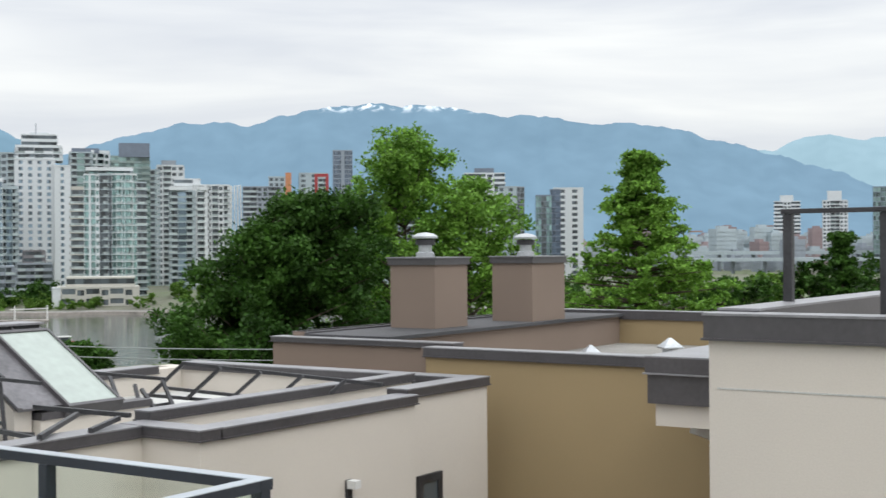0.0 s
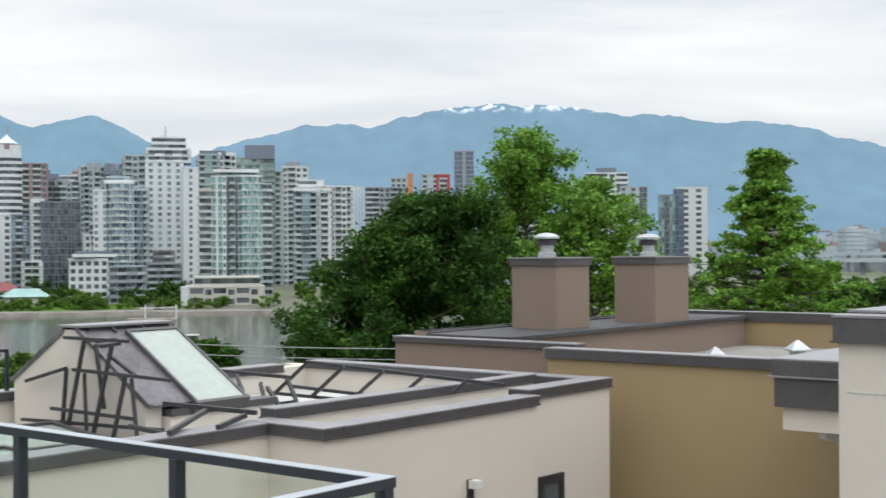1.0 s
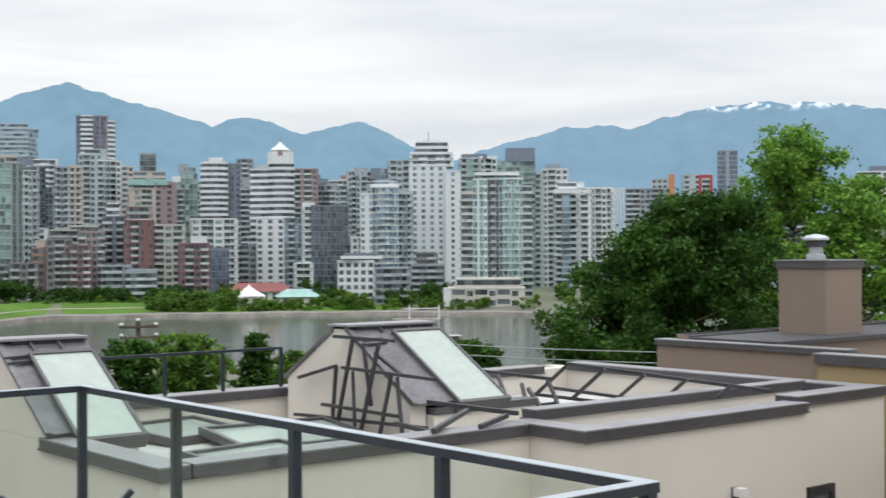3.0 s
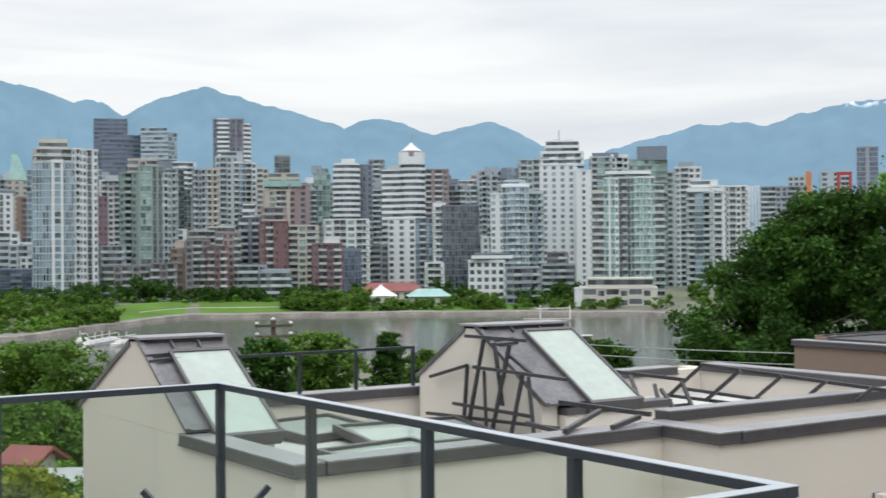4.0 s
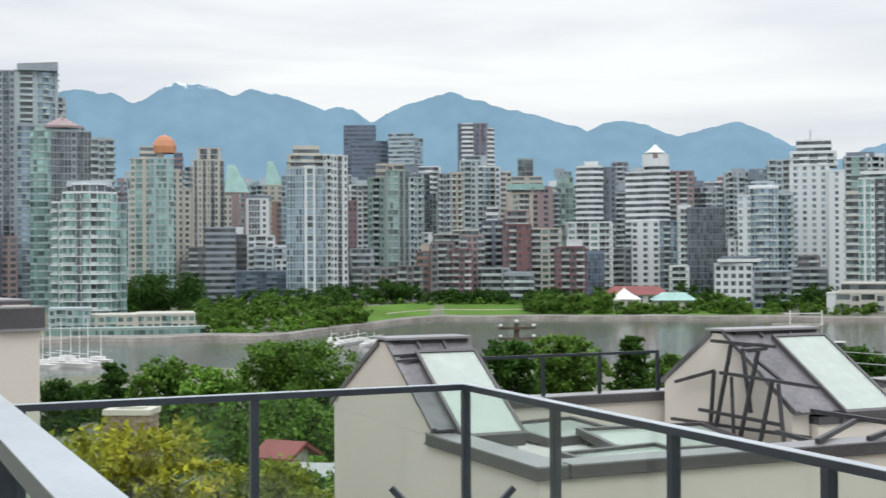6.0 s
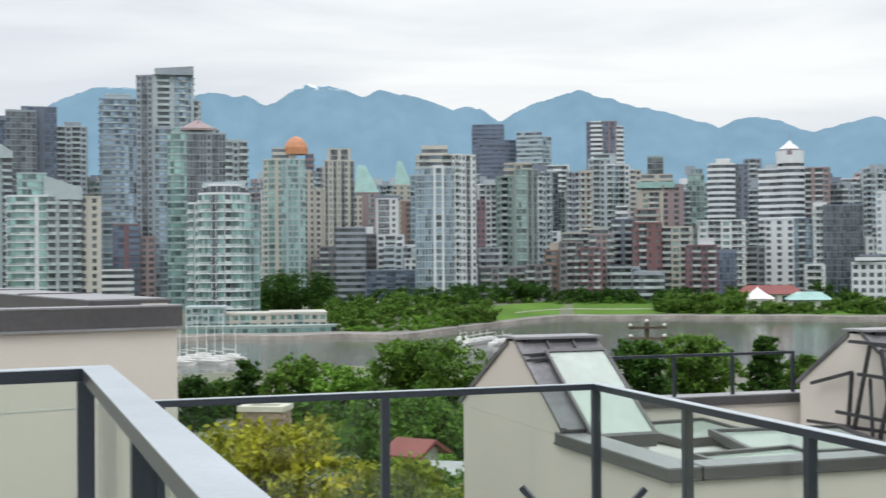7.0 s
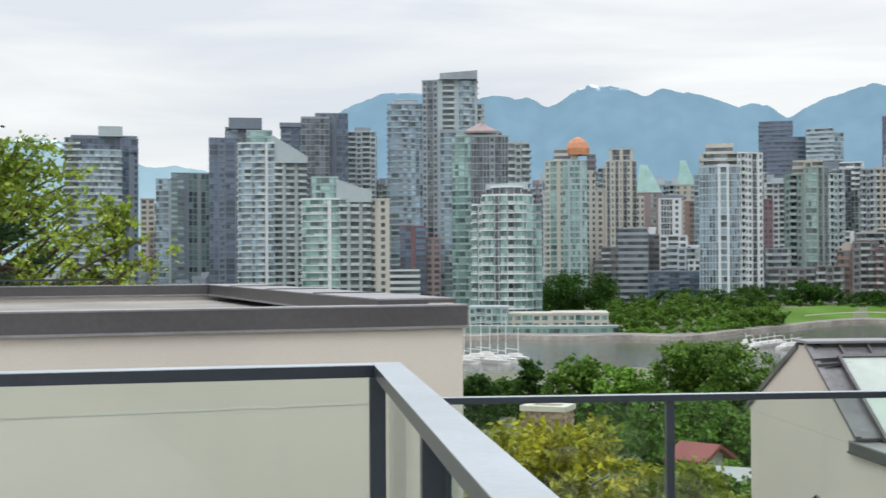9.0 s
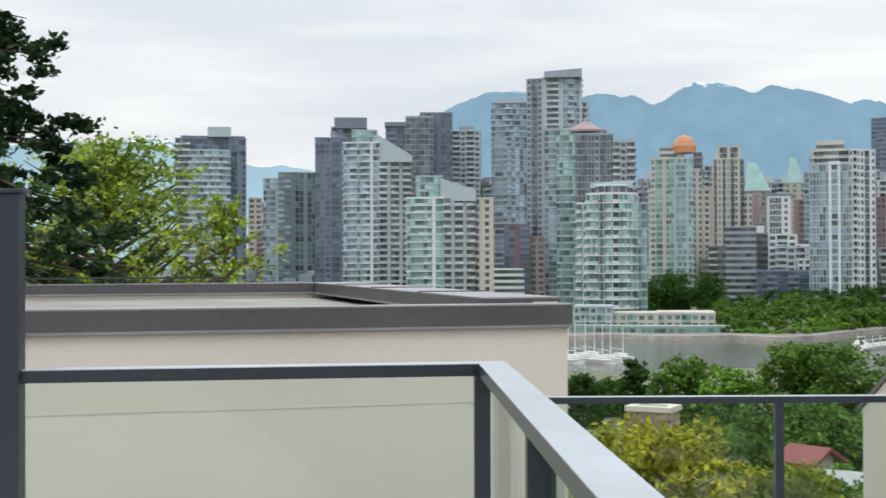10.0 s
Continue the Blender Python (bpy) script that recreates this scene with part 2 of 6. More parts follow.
# distant slopes, the blue haze over them put in as emission; old snow lies above a height
def mountain_material(name, low, haze_glow, snow_z):
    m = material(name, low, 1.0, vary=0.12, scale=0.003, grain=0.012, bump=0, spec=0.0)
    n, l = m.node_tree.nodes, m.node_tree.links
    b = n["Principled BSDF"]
    b.inputs["Emission Color"].default_value = (*haze_glow, 1)
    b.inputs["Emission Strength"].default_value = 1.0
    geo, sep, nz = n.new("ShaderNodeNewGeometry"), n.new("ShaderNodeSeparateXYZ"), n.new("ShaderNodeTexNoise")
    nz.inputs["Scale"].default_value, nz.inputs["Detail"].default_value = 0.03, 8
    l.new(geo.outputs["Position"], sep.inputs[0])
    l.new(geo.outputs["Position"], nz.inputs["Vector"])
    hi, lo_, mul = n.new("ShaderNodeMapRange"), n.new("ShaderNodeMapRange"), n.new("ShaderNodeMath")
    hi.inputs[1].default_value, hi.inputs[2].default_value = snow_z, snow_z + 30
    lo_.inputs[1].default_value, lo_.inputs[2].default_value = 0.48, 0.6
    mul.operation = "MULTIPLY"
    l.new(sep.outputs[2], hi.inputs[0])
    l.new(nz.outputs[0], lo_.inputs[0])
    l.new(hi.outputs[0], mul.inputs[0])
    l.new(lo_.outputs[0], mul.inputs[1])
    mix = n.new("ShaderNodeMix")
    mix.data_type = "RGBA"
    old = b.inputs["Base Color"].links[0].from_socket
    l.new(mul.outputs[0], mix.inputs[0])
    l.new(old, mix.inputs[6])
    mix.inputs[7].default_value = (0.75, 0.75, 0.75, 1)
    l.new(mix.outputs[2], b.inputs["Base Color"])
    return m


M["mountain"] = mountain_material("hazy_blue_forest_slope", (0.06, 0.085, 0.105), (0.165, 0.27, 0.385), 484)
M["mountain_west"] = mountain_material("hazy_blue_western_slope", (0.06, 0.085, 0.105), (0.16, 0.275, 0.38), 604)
# farthest ranges: stronger emission stands in for thicker haze
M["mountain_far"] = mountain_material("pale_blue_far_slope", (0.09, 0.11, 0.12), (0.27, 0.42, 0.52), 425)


# ---- building blocks ----
def part(name, bm, mat, parent=None, label="", smooth=False):
    me = bpy.data.meshes.new(name)
    bm.to_mesh(me)
    bm.free()
    me.materials.append(M[mat] if isinstance(mat, str) else mat)
    if smooth:
        for p in me.polygons:
            p.use_smooth = True
    ob = new(name, me)
    ob.parent = parent
    if label:
        ob["label"] = label
    return ob


def thing(name, label, category, group="", kind="", at=(0, 0, 0)):
    ob = new(name)
    ob.location = at
    ob.empty_display_size = 0.2
    return tagged(ob, label, category, group, kind)


def box(bm, x0, x1, y0, y1, z0, z1, m=None):
    """A box; heights count from the lens."""
    vs = [bm.verts.new((x, y, z + EYE)) for z in (z0, z1) for x, y in ((x0, y0), (x1, y0), (x1, y1), (x0, y1))]
    if m:
        for v in vs:
            v.co = m @ v.co
    for f in ((3, 2, 1, 0), (4, 5, 6, 7), (0, 1, 5, 4), (1, 2, 6, 5), (2, 3, 7, 6), (3, 0, 4, 7)):
        bm.faces.new([vs[i] for i in f])
    return vs


def boxes(*rows, m=None, bevel=0.0):
    bm = bmesh.new()
    for r in rows:
        box(bm, *r, m=m)
    if bevel:
        bmesh.ops.bevel(bm, geom=bm.edges[:], offset=bevel, segments=2, affect="EDGES", profile=0.7)
    return bm


def prism(bm, pts, z0, z1):
    lo = [bm.verts.new((x, y, z0)) for x, y in pts]
    hi = [bm.verts.new((x, y, z1)) for x, y in pts]
    n = len(pts)
    bm.faces.new(lo[::-1])
    bm.faces.new(hi)
    for i in range(n):
        bm.faces.new((lo[i], lo[(i + 1) % n], hi[(i + 1) % n], hi[i]))


def beam(bm, a, b, w, h=None):
    """A square bar from a to b; heights count from the lens."""
    a, b = Vector(a) + Vector((0, 0, EYE)), Vector(b) + Vector((0, 0, EYE))
    d = (b - a)
    q = d.to_track_quat("Z", "Y").to_matrix().to_4x4()
    h = h or w
    m = Matrix.Translation(a) @ q
    vs = [bm.verts.new(m @ Vector((x * w / 2, y * h / 2, z * d.length))) for z in (0, 1) for x, y in ((-1, -1), (1, -1), (1, 1), (-1, 1))]
    for f in ((3, 2, 1, 0), (4, 5, 6, 7), (0, 1, 5, 4), (1, 2, 6, 5), (2, 3, 7, 6), (3, 0, 4, 7)):
        bm.faces.new([vs[i] for i in f])


def spin(bm, profile, cx, cy, z, n=20):
    """A turned body: profile rows of radius and height over z."""
    rings = [[bm.verts.new((cx + r * math.cos(2 * math.pi * i / n), cy + r * math.sin(2 * math.pi * i / n), z + h + EYE)) for i in range(n)] for r, h in profile]
    for a, b in zip(rings, rings[1:]):
        for i in range(n):
            bm.faces.new((a[i], a[(i + 1) % n], b[(i + 1) % n], b[i]))
    bm.faces.new(rings[0][::-1])
    bm.faces.new(rings[-1])


def polar(az, d):
    return -math.sin(radians(az)) * d, math.cos(radians(az)) * d


def smoothstep(a, b, x):
    t = min(1.0, max(0.0, (x - a) / (b - a)))
    return t * t * (3 - 2 * t)


# ---- ground, water, mountains ----
def far_shore(az):
    return 372 + 112 * smoothstep(-15.5, -24, az) - 14 * smoothstep(-36, -46, az) + 3 * math.sin(az * 1.3)


def near_shore(az):
    return 262 + 8 * math.sin(az * 0.35)


def ground_height(az, d):
    front = abs(((az + 20 + 180) % 360) - 180) < 95
    if not front:
        return 11.0
    n, f = near_shore(az), far_shore(az)
    if d < n:
        return 11.0 - 9.6 * smoothstep(70, n - 14, d) - 4.0 * smoothstep(n - 12, n + 4, d)
    bank = 3.4 * min(1.0, max(0.0, (d - f - 4) / 58)) * smoothstep(-13, -17, az)
    return -2.6 + 3.7 * smoothstep(f - 2, f + 3, d) + bank + 4.0 * smoothstep(f + 60, f + 900, d)


def ground_sheet():
    azs = [a * 1.5 for a in range(-100, 74)] + [a * 6.0 for a in range(19, 35)]
    azs = sorted(set(azs))
    radii = [0.0, 10, 20, 35, 50, 70, 100, 140, 190, 230] + [240 + 4 * i for i in range(65)] + [500 + 40 * i for i in range(12)] + [1000, 1200, 1500, 2000, 2600, 3400, 4400]
    verts, faces = [], []
    for a in azs:
        for r in radii:
            x, y = polar(a, r)
            verts.append((x, y, ground_height(a, r)))
    n = len(radii)
    for i in range(len(azs)):
        j = (i + 1) % len(azs)
        for k in range(n - 1):
            faces.append((i * n + k, i * n + k + 1, j * n + k + 1, j * n + k))
    me = bpy.data.meshes.new("ground")
    me.from_pydata(verts, [], faces)
    me.materials.append(material("rough_green_ground", (0.10, 0.13, 0.06), 0.95, vary=0.2, scale=0.02, grain=0.4, bump=0.3, alt=(0.12, 0.115, 0.095)))
    return tagged(new("ground", me), "green and grey land sloping down to the inlet", "ground", kind="structure")


ground_sheet()
bm = bmesh.new()
vs = [bm.verts.new((*polar(a, r), 0.0)) for a, r in ((85, 150), (85, 700), (30, 800), (-20, 800), (-70, 800), (-120, 700), (-120, 150), (-20, 150))]
bm.faces.new(vs)
tagged(part("water", bm, "water"), "rippled grey water of a city inlet", "water", kind="structure")


def shore_strip(name, label, mat, a0, a1, d0, d1, z0, z1, category):
    """A band along the far shore, from d0 to d1 metres behind its edge."""
    bm = bmesh.new()
    last = None
    steps = int((a1 - a0) * 2)
    for i in range(steps + 1):
        a = a0 + (a1 - a0) * i / steps
        f = far_shore(a)
        row = [bm.verts.new((*polar(a, f + d), z)) for d, z in ((d0, z0 - 2.5), (d0, z0), (d1, z1), (d1, z1 - 2.5))]
        if last:
            for k in range(3):
                bm.faces.new((last[k], last[k + 1], row[k + 1], row[k]))
        last = row
    return tagged(part(name, bm, mat), label, category, kind="structure")


shore_strip("seawall", "grey stone seawall along the far shore", "seawall", -75, 40, -1.5, 1.0, 1.25, 1.25, "seawall")
shore_strip("seawall_path", "pale paved path behind the seawall", "asphalt", -75, 40, 1.1, 6, 1.3, 1.5, "path")
shore_strip("lawn_1", "mown green park lawn by the water", "lawn", -38, -18.5, 6.2, 62, 1.38, 4.65, "lawn")
shore_strip("lawn_path", "pale gravel path across the park lawn", "seawall", -27.5, -21, 27, 29.5, 2.62, 2.77, "path")


def peaks_height(az, rows):
    """Elevation of a skyline made of overlapping peaks: each peak's bearing, elevation, and slopes to both sides."""
    best = 0.0
    for c, e, wl_, wr_ in rows:
        u = (az - c) / (wl_ if az > c else wr_)
        best = max(best, e * (1 - 0.55 * max(0.0, math.sqrt(u * u + 0.012) - 0.11) ** 1.15))
    return best


def mountain_range(name, label, mat, dist, rows, a0, a1, rough):
    """A range built as a slope that climbs from its foot to a broken crest."""
    cols, steps = int((a1 - a0) * 6), 18
    verts, faces = [], []
    for i in range(cols + 1):
        a = a0 + (a1 - a0) * i / cols
        e = peaks_height(a, rows) + rough * (noise.fractal((a * 0.9, dist, 0), 0.8, 2.1, 4) * 0.16)
        crest = dist * math.tan(radians(max(e, 0.15)))
        for k in range(steps + 1):
            u = k / steps
            d = dist - 900 * (1 - u) + 60 * noise.noise((a * 0.8, u * 3, 1.7))
            z = 6 + (crest + EYE - 6) * (u ** 1.15) + (1 - u) * u * 90 * noise.noise((a * 0.5, u * 4, 5.1))
            verts.append((*polar(a, d), z))
    n = steps + 1
    for i in range(cols):
        for k in range(steps):
            faces.append((i * n + k, (i + 1) * n + k, (i + 1) * n + k + 1, i * n + k + 1))
    me = bpy.data.meshes.new(name)
    me.from_pydata(verts, [], faces)
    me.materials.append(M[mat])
    for p in me.polygons:
        p.use_smooth = True
    return tagged(new(name, me), label, "mountain", kind="structure")


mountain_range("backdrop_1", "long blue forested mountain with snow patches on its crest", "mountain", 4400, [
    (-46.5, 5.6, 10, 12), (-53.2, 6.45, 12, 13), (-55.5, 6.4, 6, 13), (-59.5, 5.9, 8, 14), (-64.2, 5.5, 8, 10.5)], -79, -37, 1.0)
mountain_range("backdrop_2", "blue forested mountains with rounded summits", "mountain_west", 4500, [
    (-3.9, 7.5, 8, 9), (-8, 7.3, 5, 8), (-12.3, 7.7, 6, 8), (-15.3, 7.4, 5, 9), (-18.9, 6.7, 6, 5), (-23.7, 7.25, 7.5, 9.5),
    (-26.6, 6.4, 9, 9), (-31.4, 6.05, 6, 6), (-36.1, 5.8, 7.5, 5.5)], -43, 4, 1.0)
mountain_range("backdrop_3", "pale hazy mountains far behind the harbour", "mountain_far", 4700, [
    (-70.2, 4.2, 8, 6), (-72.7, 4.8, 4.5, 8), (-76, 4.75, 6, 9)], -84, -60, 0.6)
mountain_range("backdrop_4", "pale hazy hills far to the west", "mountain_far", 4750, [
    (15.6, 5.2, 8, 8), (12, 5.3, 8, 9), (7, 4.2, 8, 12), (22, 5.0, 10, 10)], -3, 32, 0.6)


# ---- the city across the water ----
NAMES = {"white": "white concrete", "pale": "pale grey concrete", "grey": "grey concrete", "slate": "dark slate", "navy": "dark blue", "sage": "sage green",
         "beige": "beige concrete", "cream": "cream concrete", "brown": "dark brown and white", "rose": "rose brick", "redbrick": "red brick", "maroon": "maroon brick",
         "rust": "rust stucco", "taupe": "taupe concrete"}
GLASSES = {"glass_blue": "blue glass", "glass_green": "green glass", "glass_teal": "pale teal glass", "glass_dark": "dark windows", "glass_navy": "navy glass"}


def cloned(src, z=None):
    o = src.copy()
    scene.collection.objects.link(o)
    if z is not None:
        o.location.z = z
    return o


class Facade:
    """Collects quads by material, for one mesh with several materials."""

    def __init__(self):
        self.verts, self.faces, self.slots, self.mats = [], [], [], []

    def quad(self, mat, a, b, c, d):
        if mat not in self.mats:
            self.mats.append(mat)
        k = len(self.verts)
        self.verts += [a, b, c, d]
        self.faces.append((k, k + 1, k + 2, k + 3))
        self.slots.append(self.mats.index(mat))

    def wall(self, mat, p, q, z0, z1):
        self.quad(mat, (p.x, p.y, z0), (q.x, q.y, z0), (q.x, q.y, z1), (p.x, p.y, z1))

    def bar(self, mat, p, q, out, z0, z1, deep=0.0):
        """A box along p to q that stands out from the wall, and reaches deep into it."""
        a, b, c, d = p - out.normalized() * deep, p + out, q + out, q - out.normalized() * deep
        self.wall(mat, b, c, z0, z1)
        self.wall(mat, a, b, z0, z1)
        self.wall(mat, c, d, z0, z1)
        self.quad(mat, (a.x, a.y, z1), (b.x, b.y, z1), (c.x, c.y, z1), (d.x, d.y, z1))
        self.quad(mat, (d.x, d.y, z0), (c.x, c.y, z0), (b.x, b.y, z0), (a.x, a.y, z0))

    def mesh(self, name, parent):
        me = bpy.data.meshes.new(name)
        me.from_pydata(self.verts, [], self.faces)
        for m in self.mats:
            me.materials.append(M[m])
        me.polygons.foreach_set("material_index", self.slots)
        ob = new(name, me)
        ob.parent = parent
        return ob


def bay(glz, sol, kind_, p, q, z, h, wall_, glass):
    """One bay of one storey. c curtain wall, r glazing behind a ring balcony, d dark curtain wall, g glazed grid, h ribbon windows, b balcony, p punched window, s plain wall."""
    n = Vector((q.y - p.y, p.x - q.x)).normalized()
    if kind_ == "s":
        sol.wall(wall_, p, q, z, z + h)
    elif kind_ == "p":
        a, b = p.lerp(q, 0.18), p.lerp(q, 0.82)
        z0, z1 = z + h * 0.26, z + h * 0.82
        sol.wall(wall_, p, q, z, z0)
        sol.wall(wall_, p, q, z1, z + h)
        sol.wall(wall_, p, a, z0, z1)
        sol.wall(wall_, b, q, z0, z1)
        back = -n * 0.25
        m = a.lerp(b, 0.5)
        for e, f in ((a, m), (m, b)):
            glz.wall(glass, e + back, f + back, z0, z1)
        for e, f in ((a, a + back), (b + back, b)):
            sol.wall(wall_, e, f, z0, z1)
        sol.quad(wall_, (a.x, a.y, z0), (b.x, b.y, z0), ((b + back).x, (b + back).y, z0), ((a + back).x, (a + back).y, z0))
    elif kind_ in "cd":
        g_ = glass if kind_ == "c" else "glass_navy" if glass == "glass_navy" else "glass_dark"
        m = p.lerp(q, 0.5)
        for e, f in ((p, m), (m, q)):
            glz.wall("spandrel" if kind_ == "c" else g_, e, f, z, z + h * 0.27)
            glz.wall(g_, e, f, z + h * 0.27, z + h)
        sol.bar(wall_, p, q, n * 0.14, z - 0.12, z + 0.12)
        e = p.lerp(q, min(0.4, 0.14 / (q - p).length))
        sol.bar(wall_, p, e, n * 0.12, z, z + h)
    elif kind_ == "g":
        m = p.lerp(q, 0.5)
        for e, f in ((p, m), (m, q)):
            glz.wall(glass, e, f, z, z + h)
            sol.bar(wall_, e, e.lerp(f, min(0.4, 0.26 / (f - e).length)), n * 0.2, z, z + h)
        sol.bar(wall_, p, q, n * 0.16, z - 0.2, z + 0.22)
    elif kind_ == "r":
        m = p.lerp(q, 0.5)
        for e, f in ((p, m), (m, q)):
            glz.wall(glass, e, f, z, z + h)
            glz.wall("balustrade", e + n * 0.75, f + n * 0.75, z + 0.2, z + 1.05)
        sol.bar(wall_, p, q, n * 0.85, z - 0.12, z + 0.2)
    elif kind_ == "h":
        m = p.lerp(q, 0.5)
        for e, f in ((p, m), (m, q)):
            glz.wall(glass, e, f, z + h * 0.4, z + h)
        sol.bar(wall_, p, q, n * 0.35, z - 0.15, z + h * 0.42)
    else:
        back = -n * 1.2
        m = p.lerp(q, 0.45)
        for e, f in ((p, m), (m, q)):
            glz.wall("glass_dark", e + back, f + back, z, z + h)
        for e, f in ((p, p + back), (q + back, q)):
            sol.wall(wall_, e, f, z, z + h)
        sol.bar(wall_, p, q, n * 0.55, z - 0.16, z + 0.16, 1.2)
        a, b = p.lerp(q, 0.02), p.lerp(q, 0.98)
        glz.wall("balustrade", a + n * 0.5, b + n * 0.5, z + 0.16, z + 1.1)
        sol.bar(wall_, p, p.lerp(q, min(0.4, 0.15 / (q - p).length)), n * 0.45, z, z + h)


SHARE = {"s": 0.4, "p": 0.8}     # solid strips are narrower than glazed bays


def outline(w):
    """Plan of a wing: its front from left to right, then the back."""
    u0, u1, v0, v1, deep, bulge = w[0], w[1], w[2], w[3], w[4], w[10]
    k = 6 if bulge else 1
    front = []
    for i in range(k + 1):
        s = i / k
        front.append(Vector((u0 + (u1 - u0) * s, v0 + (v1 - v0) * s - bulge * 4 * s * (1 - s))))
    return front, [Vector((u1, v1 + deep)), Vector((u0, v0 + deep))]


def tower(az, d, wings, crowns=(), rows=1):
    """A high-rise or block made of wings, stacked storey by storey.
    A wing: its ends left and right, their setbacks, depth, lowest and highest level, the bays of its front, wall, glazing, bulge of the front."""
    x, y = polar(az, d)
    base = ground_height(az, d) - 0.5
    lead = max(wings, key=lambda w: (w[1] - w[0]) * (w[6] - max(w[5], base)))
    low = max(w[6] for w in wings) - base < 30
    label = f"{NAMES[lead[8]]} {'apartment block' if low else 'high-rise tower'} with {GLASSES[lead[9]]} across the water"
    t = thing("apartment_block" if low else "tower", label, "building", "city across the water", at=(x, y, base))
    t.rotation_euler = (0, 0, radians(az))
    storey = 2.95 if d < 700 else 3.2
    storey = (lead[6] - base - 0.6) / max(1, round((lead[6] - base - 0.6) / storey))
    step = storey * rows
    spans = []
    for i, w in enumerate(wings):
        w = list(w)
        w[2] += 0.13 * i
        w[3] += 0.13 * i
        lo = max(0, int((w[5] - base) / step)) if w[5] else 0
        hi = max(lo + 1, int((w[6] - base - 0.4) / step + 0.55))
        spans.append((w, lo, hi))
    made = {}
    for f in range(max(s[2] for s in spans)):
        active = tuple(i for i, s in enumerate(spans) if s[1] <= f < s[2])
        if not active:
            continue
        if active in made:
            for src in made[active]:
                cloned(src, f * step)
            continue
        glz, sol = Facade(), Facade()
        for i in active:
            w = spans[i][0]
            front, back = outline(w)
            for r in range(rows):
                z = r * storey
                # the front: bays spread over its length
                length = len(w[7])
                ends = list(itertools.accumulate([0.0] + [SHARE.get(c, 1.0) for c in w[7]]))
                for k, c in enumerate(w[7]):
                    s0, s1 = ends[k] / ends[-1] * (len(front) - 1), ends[k + 1] / ends[-1] * (len(front) - 1)
                    cut = [s0] + [float(j) for j in range(len(front)) if s0 + 1e-6 < j < s1 - 1e-6] + [s1]
                    pts = [front[min(int(s), len(front) - 2)].lerp(front[min(int(s), len(front) - 2) + 1], s - min(int(s), len(front) - 2)) for s in cut]
                    for p, q in zip(pts, pts[1:]):
                        m = max(1, round((q - p).length / 3.6)) if c in "pcdgb" else 1
                        for j in range(m):
                            bay(glz, sol, c, p.lerp(q, j / m), p.lerp(q, (j + 1) / m), z, storey, w[8], w[9])
                # both flanks repeat the same bays
                wide = max(2.0, (w[1] - w[0]) / length)
                for p, q, pat in ((front[-1], back[0], w[7][::-1]), (back[1], front[0], w[7])):
                    m = max(1, round((q - p).length / wide))
                    for k in range(m):
                        bay(glz, sol, pat[k % len(pat)], p.lerp(q, k / m), p.lerp(q, (k + 1) / m), z, storey, w[8], w[9])
                sol.wall(w[8], back[0], back[1], z, z + storey)
        obs = [tagged(sol.mesh("storey_wall", t), kind="stuff")]
        if glz.faces:
            obs.append(tagged(glz.mesh("storey_glazing", t), kind="stuff"))
        for o in obs:
            o.location.z = f * step
        made[active] = obs
    for w, lo, hi in spans:
        front, back = outline(w)
        bm = bmesh.new()
        grow = 0.2
        mid = Vector(((w[0] + w[1]) / 2, (w[2] + w[3] + w[4]) / 2))
        prism(bm, [tuple(p + (p - mid).normalized() * grow) for p in front + back], hi * step - 0.1, max(hi * step + 0.5, w[6] - base))
        part("roof", bm, w[8], t)
    for c in crowns:
        bm = bmesh.new()
        kind_ = c[0]
        if kind_ == "mast":
            prism(bm, [(c[1] - 0.2, 6), (c[1] + 0.2, 6), (c[1] + 0.2, 6.4), (c[1] - 0.2, 6.4)], c[2] - base - 2, c[3] - base)
            part("mast", bm, "grey", t)
            continue
        mat = c[-1]
        u0, u1, mid, s = c[1], c[2], (c[1] + c[2]) / 2, (c[2] - c[1]) / 2
        z0, z1 = c[3] - base, c[4] - base
        yc = min(w[2] for w in wings) + s + 0.5
        if kind_ == "slope":
            z2, dp = c[5] - base, min(14, s * 1.6)
            f0 = min(min(w[2], w[3]) for w in wings) + 0.6
            vs = [bm.verts.new(v) for v in ((u0, f0, z0 - 1), (u1, f0, z0 - 1), (u1, f0 + dp, z0 - 1), (u0, f0 + dp, z0 - 1), (u0, f0, z1), (u1, f0, z2), (u1, f0 + dp, z2), (u0, f0 + dp, z1))]
            for f in ((3, 2, 1, 0), (4, 5, 6, 7), (0, 1, 5, 4), (1, 2, 6, 5), (2, 3, 7, 6), (3, 0, 4, 7)):
                bm.faces.new([vs[i] for i in f])
            part("sloped_roof", bm, mat, t)
        elif kind_ == "ridge":
            vs = [bm.verts.new(v) for v in ((u0, 0, z0), (u1, 0, z0), (u1, 2 * s, z0), (u0, 2 * s, z0), (mid - s * 0.75, s * 0.8, z1), (mid - s * 0.15, s * 0.8, z1))]
            for f in ((0, 1, 5, 4), (1, 2, 5), (2, 3, 4, 5), (3, 0, 4), (3, 2, 1, 0)):
                bm.faces.new([vs[i] for i in f])
            part("pitched_roof", bm, mat, t)
        elif kind_ == "cap":
            prism(bm, [(u0, yc - s), (u1, yc - s), (u1, yc + s * 0.6), (u0, yc + s * 0.6)], z0 - 0.5, z1)
            part("roof_house", bm, mat, t)
        else:
            h = z1 - z0
